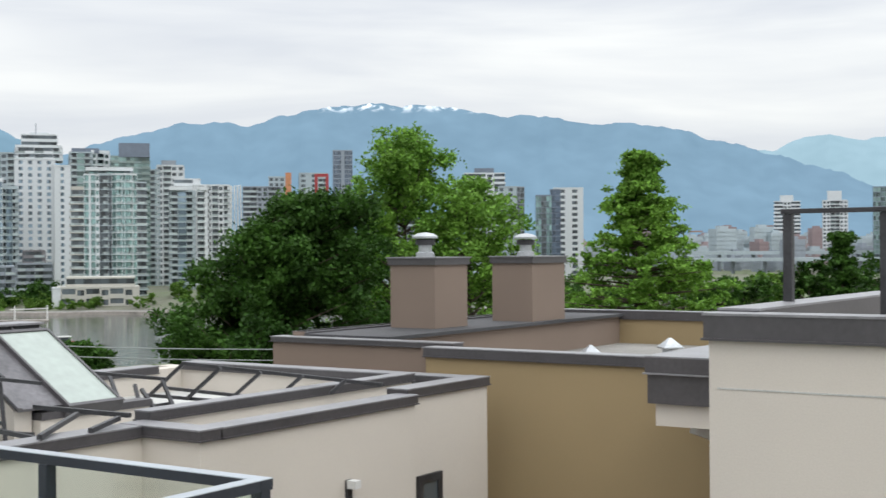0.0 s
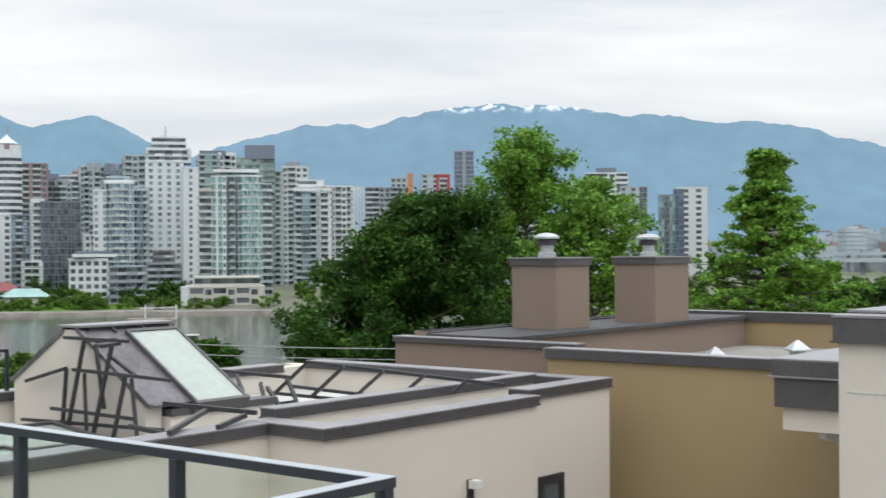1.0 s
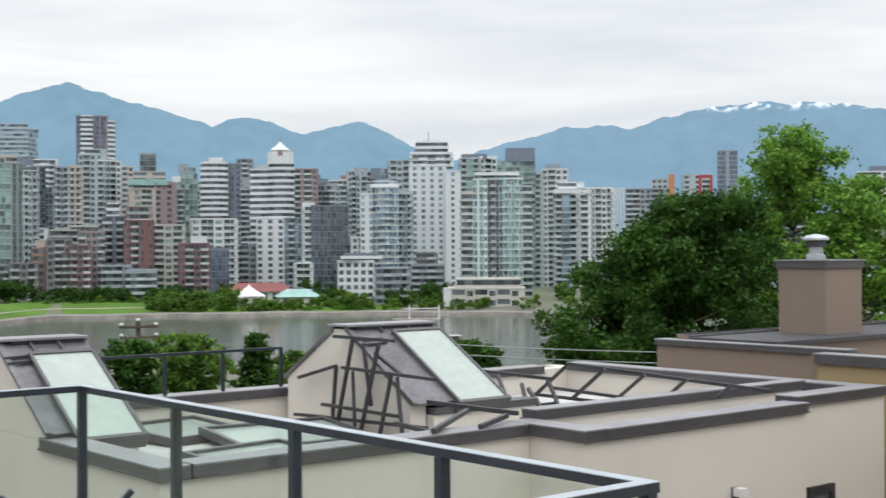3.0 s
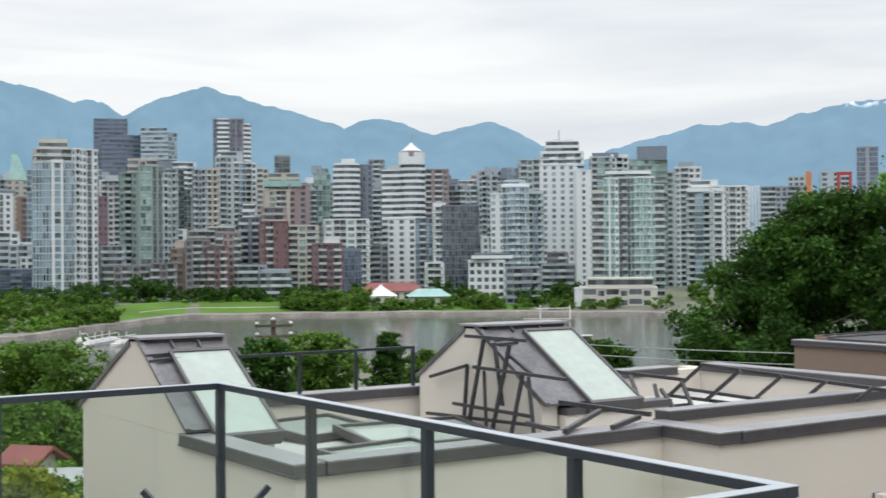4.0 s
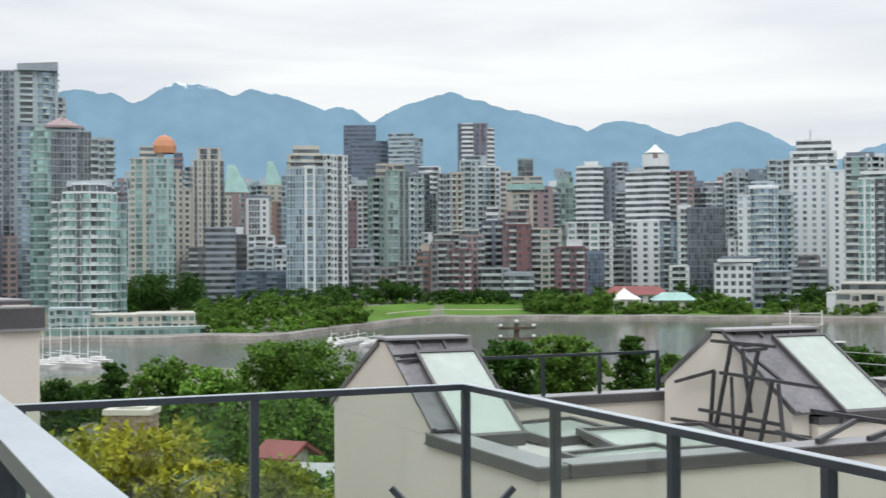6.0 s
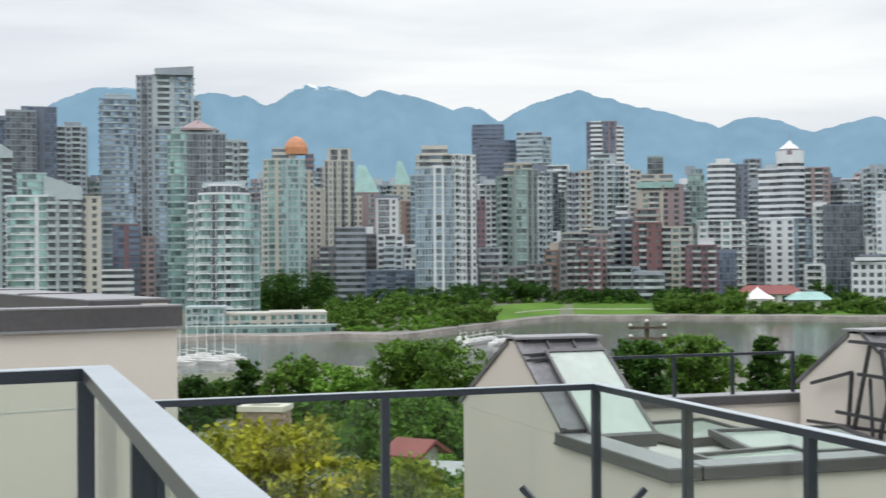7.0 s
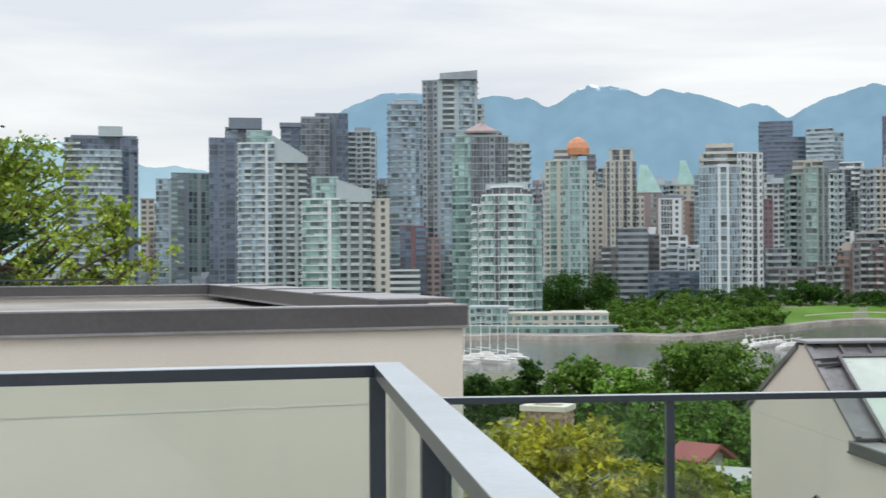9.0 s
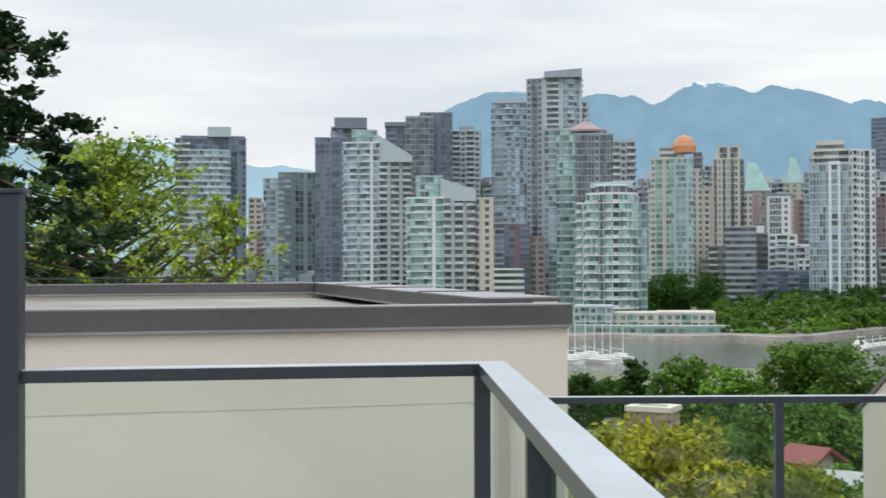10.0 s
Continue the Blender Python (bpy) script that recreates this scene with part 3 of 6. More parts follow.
            prof = {"dome": [(s * 0.8, -1), (s * 0.82, h * 0.3), (s * 0.66, h * 0.62), (s * 0.4, h * 0.88), (0.3, h)],
                    "cone": [(s, -0.5), (s, h * 0.08), (s * 0.45, h * 0.55), (0.3, h)], "drum": [(s, -1), (s, h)]}[kind_]
            spin(bm, prof, mid, yc, z0 - EYE, 14)
            part("crown", bm, mat, t)
    return t


tower(-11.20, 640, [
    (-13.6, -4, 3, 0, 11, 0, 70.4, "pcsp", "cream", "glass_teal", 0),
    (-4.8, 6.9, -1.5, -1.5, 13, 0, 72.1, "csccsc", "pale", "glass_teal", 0),
    (6.4, 11.2, 0, 3, 9, 0, 66.9, "psp", "cream", "glass_dark", 0),
    (-14.6, -9.6, 4, 4, 9, 0, 56.6, "ps", "white", "glass_dark", 0),
    (10.7, 14.8, 4, 4, 9, 0, 56.8, "sp", "cream", "glass_dark", 0),
    (-9.1, 2.3, 3, 3, 13, 68.6, 76.3, "hs", "cream", "glass_dark", 0),
    (7.1, 11.2, 2, 2, 9, 66.9, 74.9, "hh", "brown", "glass_navy", 0)], [("dome", -4.5, 9.7, 75.7, 83.7, "orange")])
tower(-13.24, 700, [
    (-7.6, 1.4, 3, 0, 10, 0, 76.3, "sdspsdsp", "cream", "glass_dark", 0),
    (0.8, 8.8, 0, 2.5, 9, 0, 76.4, "sdpsd", "cream", "glass_dark", 0),
    (-5.4, 7.1, 2.5, 2.5, 14, 71.9, 81.3, "sdsds", "cream", "glass_dark", 0),
    (-12.7, -7.6, 4, 4, 9, 0, 58.7, "sps", "beige", "glass_dark", 0),
    (8.8, 12.8, 4, 4, 9, 0, 57.3, "psp", "cream", "glass_dark", 0)])
tower(-14.52, 820, [
    (-7.4, 7.4, 0, 0, 16, 0, 65.2, "psps", "rose", "glass_green", 0)], [("ridge", -8, 8.1, 64.4, 82.7, "tealroof")])
tower(-16.05, 830, [
    (-5.8, 5.8, 0, 0, 13, 0, 70.4, "pspsp", "beige", "glass_green", 0)], [("ridge", -4.5, 6.5, 70, 85.8, "tealroof")])
tower(-15.39, 720, [
    (-6.2, 6.2, 0, 0, 14, 0, 56.6, "sggsps", "white", "glass_dark", 0)], [("cap", -6.8, 7.4, 56.3, 58.1, "slate")])
tower(-16.33, 780, [
    (-4.2, 4.2, 0, 0, 9, 0, 57.6, "sps", "rust", "glass_dark", 0)])
tower(-17.98, 560, [
    (-13.1, -5.2, 3, 0, 9, 0, 62.3, "ggg", "pale", "glass_blue", 0),
    (-5.4, -0.7, -1, -1, 9, 0, 62.9, "scs", "white", "glass_blue", 0),
    (-0.9, 3.3, 0, 0, 9, 0, 62.4, "gg", "pale", "glass_blue", 0),
    (2.8, 7.1, 0, 2, 9, 0, 66.3, "pbp", "white", "glass_blue", 0),
    (7.1, 13.2, 2, 7, 9, 0, 67.8, "pdsp", "white", "glass_dark", 0),
    (-12.4, 3.8, 2, 2, 18, 61.9, 67.6, "bhb", "cream", "glass_blue", 0),
    (-10.3, 0.9, 4, 4, 12, 67.6, 71.9, "hh", "cream", "glass_dark", 0)], [("mast", -2.6, 72, 74.3)])
tower(-19.86, 1000, [
    (-12.1, 12.1, 0, 0, 20, 0, 126.2, "hhhh", "navy", "glass_navy", 0)])
tower(-20.28, 960, [
    (-13.4, 13.5, 0, 6, 20, 0, 110.9, "hhhhh", "navy", "glass_navy", 0)])
tower(-21.87, 950, [
    (-12.6, 5.7, 4, 0, 20, 0, 115.4, "hhh", "pale", "glass_blue", 0),
    (4.9, 12.6, 0, 6, 9, 0, 111.4, "cc", "pale", "glass_blue", 0)])
tower(-24.97, 900, [
    (-12.6, -9.1, 1, 1, 9, 0, 115.3, "dd", "brown", "glass_navy", 0),
    (-9.5, -2.1, 0, 0, 9, 0, 116.9, "hh", "white", "glass_dark", 0),
    (-2.5, 8, 1, 1, 12, 0, 116.9, "sdsds", "brown", "glass_navy", 0),
    (7.6, 12.7, 1, 4, 9, 0, 113.8, "hh", "white", "glass_dark", 0)])
tower(-21.42, 590, [
    (-12.5, -3.9, 4, 0, 9, 0, 60.2, "pbps", "sage", "glass_green", 0),
    (-4.4, 1.9, -1, -1, 9, 0, 61.4, "sccs", "sage", "glass_green", 0),
    (1.4, 6.2, 0, 0, 9, 0, 61.5, "dsd", "sage", "glass_green", 0),
    (5.7, 12.5, 0, 4, 9, 0, 58.7, "bpb", "pale", "glass_green", 0),
    (-8.9, 3.7, 3, 3, 14, 60.2, 66.3, "hph", "beige", "glass_dark", 0)])
tower(-22.71, 800, [
    (-9.6, 9.6, 0, 0, 20, 0, 80, "hbhb", "white", "glass_dark", 0)])
tower(-19.82, 760, [
    (-5.8, 6.5, 0, 0, 14, 0, 66.5, "bpb", "white", "glass_dark", 0),
    (-6.4, -1.3, -8, -8, 9, 0, 56.8, "pp", "maroon", "glass_dark", 0)], [("cap", -2.3, 4.5, 65.9, 68.5, "pale")])
tower(-23.84, 700, [
    (-6.6, 0.6, 2, 0, 9, 0, 69.1, "bpb", "grey", "glass_dark", 0),
    (0, 6.6, 0, 2, 9, 0, 69.7, "bsb", "beige", "glass_dark", 0)])
tower(-25.13, 740, [
    (-11.5, -1, 3, 0, 12, 0, 78.9, "pbps", "pale", "glass_dark", 0),
    (-1.6, 11.5, 0, 4, 14, 0, 75.6, "bcbp", "white", "glass_blue", 0),
    (-8.3, 3.8, 3, 3, 13, 78.2, 81.4, "hs", "pale", "glass_dark", 0)])
tower(-26.25, 790, [
    (-3.8, 3.8, 0, 0, 9, 0, 75.8, "hp", "cream", "glass_dark", 0)])
tower(-27.34, 720, [
    (-12.5, 1.6, 2, 0, 16, 0, 59.1, "spbs", "beige", "glass_green", 0),
    (0.9, 12.5, 0, 4, 13, 0, 60.9, "psps", "rose", "glass_dark", 0),
    (-10.3, 6.6, 3, 3, 19, 59.1, 67.2, "hsh", "beige", "glass_dark", 0),
    (-6.9, 1.6, 5, 5, 9, 67.2, 78.5, "dd", "sage", "glass_green", 0)], [("cap", -12.8, 7.8, 61.3, 64.1, "tealroof")])
tower(-28.86, 820, [
    (-5, 5, 0, 0, 11, 0, 74.1, "gg", "sage", "glass_green", 0)])
tower(-30.20, 680, [
    (-10, 3.5, 0, 0, 15, 0, 70.4, "hhhh", "white", "glass_dark", 2.5),
    (2.9, 10, 2, 5, 9, 0, 69.1, "sdsp", "slate", "glass_dark", 0),
    (-5.9, 1.2, 4, 4, 9, 70.1, 73.1, "ss", "white", "glass_dark", 0)], [("cap", -8.9, 2.4, 70.2, 71, "cream")])
tower(-31.24, 850, [
    (-5.2, 5.2, 0, 0, 11, 0, 85.3, "pbp", "grey", "glass_dark", 0)])
tower(-32.58, 640, [
    (-12.2, -2.2, 3, 1, 11, 0, 63.5, "hhh", "white", "glass_dark", 0),
    (-3.3, 8.8, 0, 0, 13, 0, 67.8, "hhhhh", "white", "glass_dark", 3),
    (-9.4, 3.9, -5, -5, 15, 0, 39.6, "pspsp", "white", "glass_dark", 0),
    (2.8, 12.1, -4, -4, 10, 0, 39.5, "cbc", "slate", "glass_blue", 0)], [("drum", -4.1, 8.8, 67.9, 72.9, "white"), ("drum", -2.8, 7.2, 71.7, 73.4, "brown"), ("cone", -2.8, 7.2, 73.4, 77.8, "white"), ("mast", 2.5, 76.7, 82.2)])
tower(-33.86, 760, [
    (-7.2, 7.2, 0, 0, 16, 0, 72.9, "bsbp", "rose", "glass_dark", 0)])
tower(-35.88, 800, [
    (-14.4, 3.4, 0, 0, 20, 0, 67.7, "hhbh", "white", "glass_dark", 0),
    (-6.8, 14.3, 4, 4, 20, 0, 71.7, "psp", "rose", "glass_dark", 0)], [("dome", -6.2, 15, 71.2, 76, "rust"), ("cone", -10.9, 3.4, 67.1, 72.6, "rose")])
tower(-34.73, 600, [
    (-10.6, -4.9, 3, 3, 9, 0, 46.6, "bb", "white", "glass_dark", 0),
    (-6.4, 10.5, 0, 3, 19, 0, 45.5, "gdgdgd", "slate", "glass_dark", 0)])
tower(-37.40, 590, [
    (-11.9, -5.6, 4, 1, 9, 0, 50.5, "psp", "white", "glass_blue", 0),
    (-6.6, 5.4, 0, 0, 13, 0, 53.4, "crrc", "white", "glass_blue", 2.5),
    (4.4, 11.8, 1, 4, 9, 0, 51.3, "bcb", "pale", "glass_blue", 0),
    (-6.1, 3.9, 4, 4, 11, 52.4, 56.5, "cs", "pale", "glass_blue", 0)], [("cap", -7.1, 5.9, 53.5, 54.5, "white")])
tower(-39.08, 620, [
    (-17.3, -6.3, 4, 4, 12, 0, 67.1, "bpb", "pale", "glass_dark", 0),
    (-7.3, 10.4, 0, 0, 19, 0, 65.3, "spspspsps", "white", "glass_blue", 0),
    (9.9, 17.1, -2, -1, 9, 0, 60.8, "sspss", "white", "glass_blue", 0),
    (-6.8, 13.5, 3, 3, 20, 64.7, 71.6, "bhbhb", "white", "glass_dark", 0),
    (-4.2, 11.4, 5, 5, 17, 71.1, 75.3, "hhh", "white", "glass_dark", 0),
    (-0.5, 7.8, 7, 7, 9, 75.3, 77.7, "ss", "white", "glass_dark", 0)], [("mast", 2.1, 77.4, 81.7)])
tower(-41.44, 700, [
    (-10.1, 1.4, 0, 0, 13, 0, 74.5, "bcb", "pale", "glass_green", 0),
    (0.9, 10.1, 0, 3, 10, 0, 75.5, "pbp", "white", "glass_green", 0)], [("cap", -9, 4.9, 74.4, 76.4, "slate")])
tower(-43.13, 680, [
    (-9.7, 9.6, 0, 3, 20, 0, 71.3, "hchch", "sage", "glass_green", 0)], [("cap", -5.8, 9.6, 71.2, 77.8, "slate")])
tower(-42.25, 540, [
    (-14.8, -9.2, 4, 2, 9, 0, 48.8, "rr", "cream", "glass_dark", 0),
    (-9.9, -3.9, 1, 0, 9, 0, 52.8, "cscp", "white", "glass_teal", 0),
    (-4.3, 1.4, 1, 1, 9, 0, 54.1, "drd", "pale", "glass_dark", 0),
    (1, 10.7, 0, 0, 11, 0, 53.9, "crcrc", "white", "glass_teal", 3),
    (10, 14.6, 1, 4, 9, 0, 49.7, "rr", "pale", "glass_dark", 0),
    (-7.9, 8.5, 4, 4, 18, 53.6, 55.7, "ccs", "pale", "glass_teal", 0)], [("cap", -9.2, 9.4, 55.6, 56.5, "white")])
tower(-44.80, 690, [
    (-6.9, 6.9, 0, 0, 15, 0, 67.5, "pbpp", "white", "glass_dark", 0)], [("cap", -4.6, 2.9, 67.2, 69.8, "grey")])
tower(-46.04, 620, [
    (-14, -2.3, 3, 0, 13, 0, 50.8, "bcb", "pale", "glass_blue", 0),
    (-2.9, 3.6, 0, 2, 9, 0, 52.9, "sbs", "white", "glass_blue", 0),
    (3.1, 14.1, 4, 4, 12, 0, 54, "pbpb", "white", "glass_dark", 0),
    (-11.9, 0.3, 4, 4, 13, 51.6, 56.1, "hs", "white", "glass_dark", 0)], [("cap", -14, 3.1, 51.6, 52.9, "white")])
tower(-44.01, 690, [
    (-4.3, 4.3, 0, 0, 9, 0, 65.1, "pbp", "pale", "glass_green", 0)])
tower(-25.72, 570, [
    (-4.9, 4.9, 2, 0, 11, 0, 39.6, "bsb", "slate", "glass_blue", 0),
    (-3, 2, 4, 4, 9, 39.1, 44.5, "h", "white", "glass_dark", 0)])
tower(-26.74, 560, [
    (-6.1, 6.1, 0, 4, 13, 0, 37.7, "pbpsp", "redbrick", "glass_dark", 0),
    (-5.1, 5.3, 5, 5, 11, 37.3, 43.1, "bb", "rose", "glass_dark", 0)])
tower(-24.61, 550, [
    (-3.6, 6.9, 2, 2, 12, 0, 32.8, "rppr", "rose", "glass_dark", 0),
    (-6.9, 1.2, -3, -3, 9, 0, 26.1, "bpb", "maroon", "glass_dark", 0)])
tower(-23.63, 555, [
    (-6.6, 3.5, 0, 0, 11, 0, 29.8, "pbp", "taupe", "glass_dark", 0),
    (-0.6, 6.6, -5, -5, 9, 0, 22.6, "rh", "maroon", "glass_dark", 0)])
tower(-26.32, 545, [
    (-10.9, 0.9, 0, 0, 13, 0, 18.9, "bbp", "grey", "glass_blue", 0),
    (-1.4, 10.9, -2, -2, 14, 0, 17, "rbr", "grey", "glass_dark", 0)])
tower(-29.48, 560, [
    (-10.5, 2.2, 2, 0, 14, 0, 27.9, "pbpb", "maroon", "glass_dark", 0),
    (1.7, 10.4, 0, 3, 10, 0, 25.9, "gdg", "navy", "glass_navy", 0),
    (-5.6, 1.2, 4, 4, 9, 27.4, 30.8, "s", "white", "glass_dark", 0)])
tower(-28.66, 600, [
    (-23.4, 0, 0, 0, 20, 0, 36.7, "bpbpb", "cream", "glass_green", 0),
    (2.6, 23.4, 3, 3, 20, 0, 38.7, "pbpb", "white", "glass_green", 0)])
tower(-22.58, 565, [
    (-2.2, 10.9, 0, 0, 14, 0, 26.3, "hpb", "rust", "glass_dark", 0),
    (-0.7, 7.3, 4, 4, 9, 25.8, 29.3, "s", "beige", "glass_dark", 0),
    (-10.9, 0, -3, -3, 12, 0, 19.1, "bpb", "taupe", "glass_dark", 0)])
tower(-20.43, 575, [
    (-10.5, -0.2, 0, 0, 11, 0, 26.1, "bhb", "grey", "glass_dark", 0),
    (-9, 10.5, -4, -4, 20, 0, 19.1, "rprpr", "taupe", "glass_dark", 0)])
tower(-36.83, 515, [
    (-14.3, 0.2, 4, 0, 16, 0, 20.3, "ppppp", "white", "glass_dark", 0),
    (-0.2, 14.2, 0, 8, 16, 0, 17.4, "hbhb", "grey", "glass_dark", 0),
    (-11.6, 2, 3, 3, 15, 20.1, 21.4, "d", "slate", "glass_dark", 0)], [("cap", -13, 3.3, 21.3, 22.1, "white")])
tower(-39.20, 560, [
    (-6.8, 6.8, 0, 0, 15, 0, 18.1, "bhbh", "grey", "glass_dark", 0),
    (-4.5, 4, 4, 4, 9, 17.6, 22.4, "hb", "taupe", "glass_dark", 0)])
tower(-41.70, 500, [
    (-14.3, 15.5, 0, 0, 20, 0, 9.5, "shphphps", "cream", "glass_dark", 0),
    (-10.8, 13.9, 4, 4, 20, 9.1, 11.4, "hhhh", "cream", "glass_dark", 0),
    (-15.8, -12.8, -1, -1, 9, 0, 7.8, "s", "white", "glass_dark", 0)])
tower(-13.51, 640, [
    (-15.7, 1.3, -4, -4, 19, 0, 21.6, "hbhb", "taupe", "glass_dark", 0),
    (-12.1, 10.2, 0, 0, 20, 0, 28.5, "bhbhb", "taupe", "glass_dark", 0),
    (-2.3, 15.9, 4, 4, 20, 0, 35.5, "hshsh", "taupe", "glass_dark", 0),
    (2.9, 14.3, 8, 8, 13, 34.9, 39, "s", "white", "glass_dark", 0)])
tower(-15.74, 640, [
    (-9, 4.2, 0, 0, 15, 0, 34.9, "pbp", "white", "glass_dark", 0),
    (-5.8, 9, -4, -4, 16, 0, 27.3, "hpb", "pale", "glass_dark", 0)])
tower(-15.57, 610, [
    (-11.8, 11.4, 0, 0, 20, 0, 17.8, "dhdhd", "slate", "glass_navy", 0),
    (6.3, 11.9, 3, 3, 9, 0, 23.1, "p", "white", "glass_dark", 0)])
tower(-32.23, 640, [
    (-18.3, -5.3, 0, 0, 14, 0, 26.4, "pbp", "grey", "glass_dark", 0),
    (-5.3, 18.2, 3, 3, 20, 0, 22.1, "bpbpb", "pale", "glass_dark", 0)])
tower(-34.97, 600, [
    (9, 16.7, 0, 0, 9, 0, 30.9, "pb", "white", "glass_dark", 0),
    (-16.8, -8.5, -6, -6, 9, 0, 18.1, "bb", "white", "glass_dark", 0)])
tower(-8.31, 440, [
    (-11.8, -4, 4, 1, 9, 0, 41, "rpcsp", "white", "glass_teal", 0),
    (-8.4, 8.6, 0, 0, 19, 0, 45, "rrdrbrrc", "white", "glass_teal", 4.5),
    (7.8, 11.8, 2, 5, 9, 0, 40.5, "cc", "pale", "glass_teal", 0),
    (-7.1, 7.1, 2, 2, 16, 44.8, 47.8, "dddddd", "white", "glass_green", 4.5)], [("slope", -7.1, 7.1, 47.7, 48.4, 49.1, "pale")])
tower(-9.70, 415, [
    (-22.2, -9.9, 0, 0, 14, 0, 7.7, "prpcp", "pale", "glass_teal", 0),
    (-10.8, 4.5, 2, 2, 17, 0, 5.4, "ppcpps", "cream", "glass_teal", 0),
    (4.1, 22.1, 4, 4, 20, 0, 5.8, "pppcppp", "cream", "glass_teal", 0)])
tower(-9.83, 389, [
    (-22.7, 22.7, 0, 0, 5, 0, 3.1, "ccccccccccccc", "sage", "glass_teal", 4)])
tower(-7.61, 560, [
    (-16.8, -8.3, 4, 0, 9, 0, 76.1, "ccc", "sage", "glass_teal", 0),
    (-9, 7.5, 0, 1, 18, 0, 76.8, "gdgpdg", "grey", "glass_dark", 0),
    (7.1, 16.8, 1, 5, 11, 0, 74.3, "rpr", "pale", "glass_dark", 0),
    (-14.8, 3.4, 4, 4, 20, 76.1, 78.8, "hh", "pale", "glass_green", 0)], [("cone", -13.4, 5.1, 78.5, 83.4, "rose"), ("mast", -3.9, 81.2, 86.6)])
tower(-5.97, 660, [
    (-15.7, -6.6, 4, 1, 10, 0, 113.6, "pdps", "grey", "glass_dark", 0),
    (-7.7, 2.9, 0, 0, 12, 0, 115.3, "srs", "pale", "glass_dark", 0),
    (2.3, 12.3, 0, 2, 11, 0, 116.5, "crcs", "pale", "glass_blue", 0),
    (11.7, 15.7, 5, 5, 9, 0, 102.1, "bb", "pale", "glass_dark", 0),
    (-6.6, 1.4, -3, -3, 9, 0, 89.5, "cc", "grey", "glass_blue", 0)], [("slope", -6.6, 12.3, 115.9, 117.9, 119.3, "grey")])
tower(-4.05, 720, [
    (-12, 7, 0, 0, 20, 0, 110, "ccrcc", "slate", "glass_blue", 0),
    (-10.4, 12, -4, -4, 20, 0, 90.6, "chcgc", "grey", "glass_blue", 0),
    (-9.2, 4.5, 4, 4, 15, 109.4, 113.1, "ss", "pale", "glass_blue", 0)])
tower(0.12, 760, [
    (-19.3, -1.9, 0, 0, 19, 0, 102.5, "hdh", "slate", "glass_navy", 0),
    (-7.7, 8.4, -2, -2, 18, 0, 107.2, "gdg", "grey", "glass_dark", 0),
    (0.6, 19.5, 3, 3, 20, 0, 109.9, "sdsd", "slate", "glass_navy", 0)], [("cap", -20, -5.2, 101.7, 103.7, "slate")])
tower(-1.96, 800, [
    (-8.6, 8.6, 0, 0, 19, 0, 103, "bpbp", "pale", "glass_dark", 0)], [("cap", -4.5, 5.2, 102.6, 105.4, "grey")])
tower(1.96, 600, [
    (-15.6, 1, 3, 0, 18, 0, 77.6, "crcrsc", "white", "glass_blue", 0),
    (0.5, 15.7, 0, 4, 17, 0, 69.6, "rsrsr", "pale", "glass_dark", 0),
    (-11.6, 0, 2, 2, 13, 77.6, 82.3, "ccc", "pale", "glass_teal", 0)], [("slope", -0.5, 16.2, 69.2, 81.3, 71.2, "pale")])
tower(3.57, 680, [
    (-13.2, 3.7, 0, 0, 19, 0, 86.9, "gpdp", "slate", "glass_navy", 0),
    (-4.8, 13.4, 4, 4, 20, 0, 93.1, "hdh", "grey", "glass_blue", 0)], [("cap", -3.1, 13.9, 92.4, 97.6, "slate")])
tower(-1.23, 520, [
    (-17.5, -2.4, 3, 0, 17, 0, 48.1, "crrsc", "white", "glass_teal", 0),
    (-2.9, 10, 0, 2, 14, 0, 47.7, "rsrsr", "pale", "glass_dark", 0),
    (9.6, 17.6, 3, 3, 9, 0, 47.7, "psps", "cream", "glass_dark", 0),
    (-13.5, -2.9, 2, 2, 12, 48.1, 55.7, "ccc", "pale", "glass_teal", 0)], [("slope", -3.8, 10.5, 47.4, 55.7, 50.8, "pale")])
tower(9.19, 640, [
    (-16.9, -9.4, 4, 1, 9, 0, 82.3, "rr", "slate", "glass_dark", 0),
    (-10.5, 9.3, 0, 0, 20, 0, 76.8, "rrrrr", "pale", "glass_blue", 2),
    (8.8, 17.2, 1, 5, 9, 0, 82.4, "sdssp", "slate", "glass_navy", 0),
    (-14, 16.5, 3, 3, 20, 76.3, 83.8, "gdgdgd", "slate", "glass_navy", 0)], [("cap", -1.4, 9.8, 83.7, 88, "pale")])
tower(5.79, 720, [
    (-14.4, -5, 2, 2, 10, 0, 67.4, "cs", "pale", "glass_blue", 0),
    (-6.2, 3.2, 0, 0, 10, 0, 71.7, "hs", "slate", "glass_green", 0),
    (2.7, 14.5, 0, 4, 13, 0, 71.8, "gsg", "grey", "glass_green", 0)])
tower(7.28, 800, [
    (-4.2, 4.2, 0, 0, 9, 0, 61.6, "pp", "beige", "glass_dark", 0)])
tower(7.00, 760, [
    (-2.8, 2.8, 0, 0, 9, 0, 40.5, "pb", "rose", "glass_dark", 0)])
tower(-4.50, 640, [
    (-10, 2.8, 0, 0, 14, 0, 40.3, "dsd", "maroon", "glass_navy", 0),
    (2.5, 10, 3, 3, 9, 0, 34.7, "p", "rose", "glass_dark", 0)])
tower(-3.73, 600, [
    (-7.6, 7.6, 0, 0, 17, 0, 18.9, "hh", "white", "glass_dark", 0)])
tower(-52.22, 900, [
    (-6.6, 6.6, 0, 0, 15, 0, 91.9, "gsg", "grey", "glass_navy", 0)])
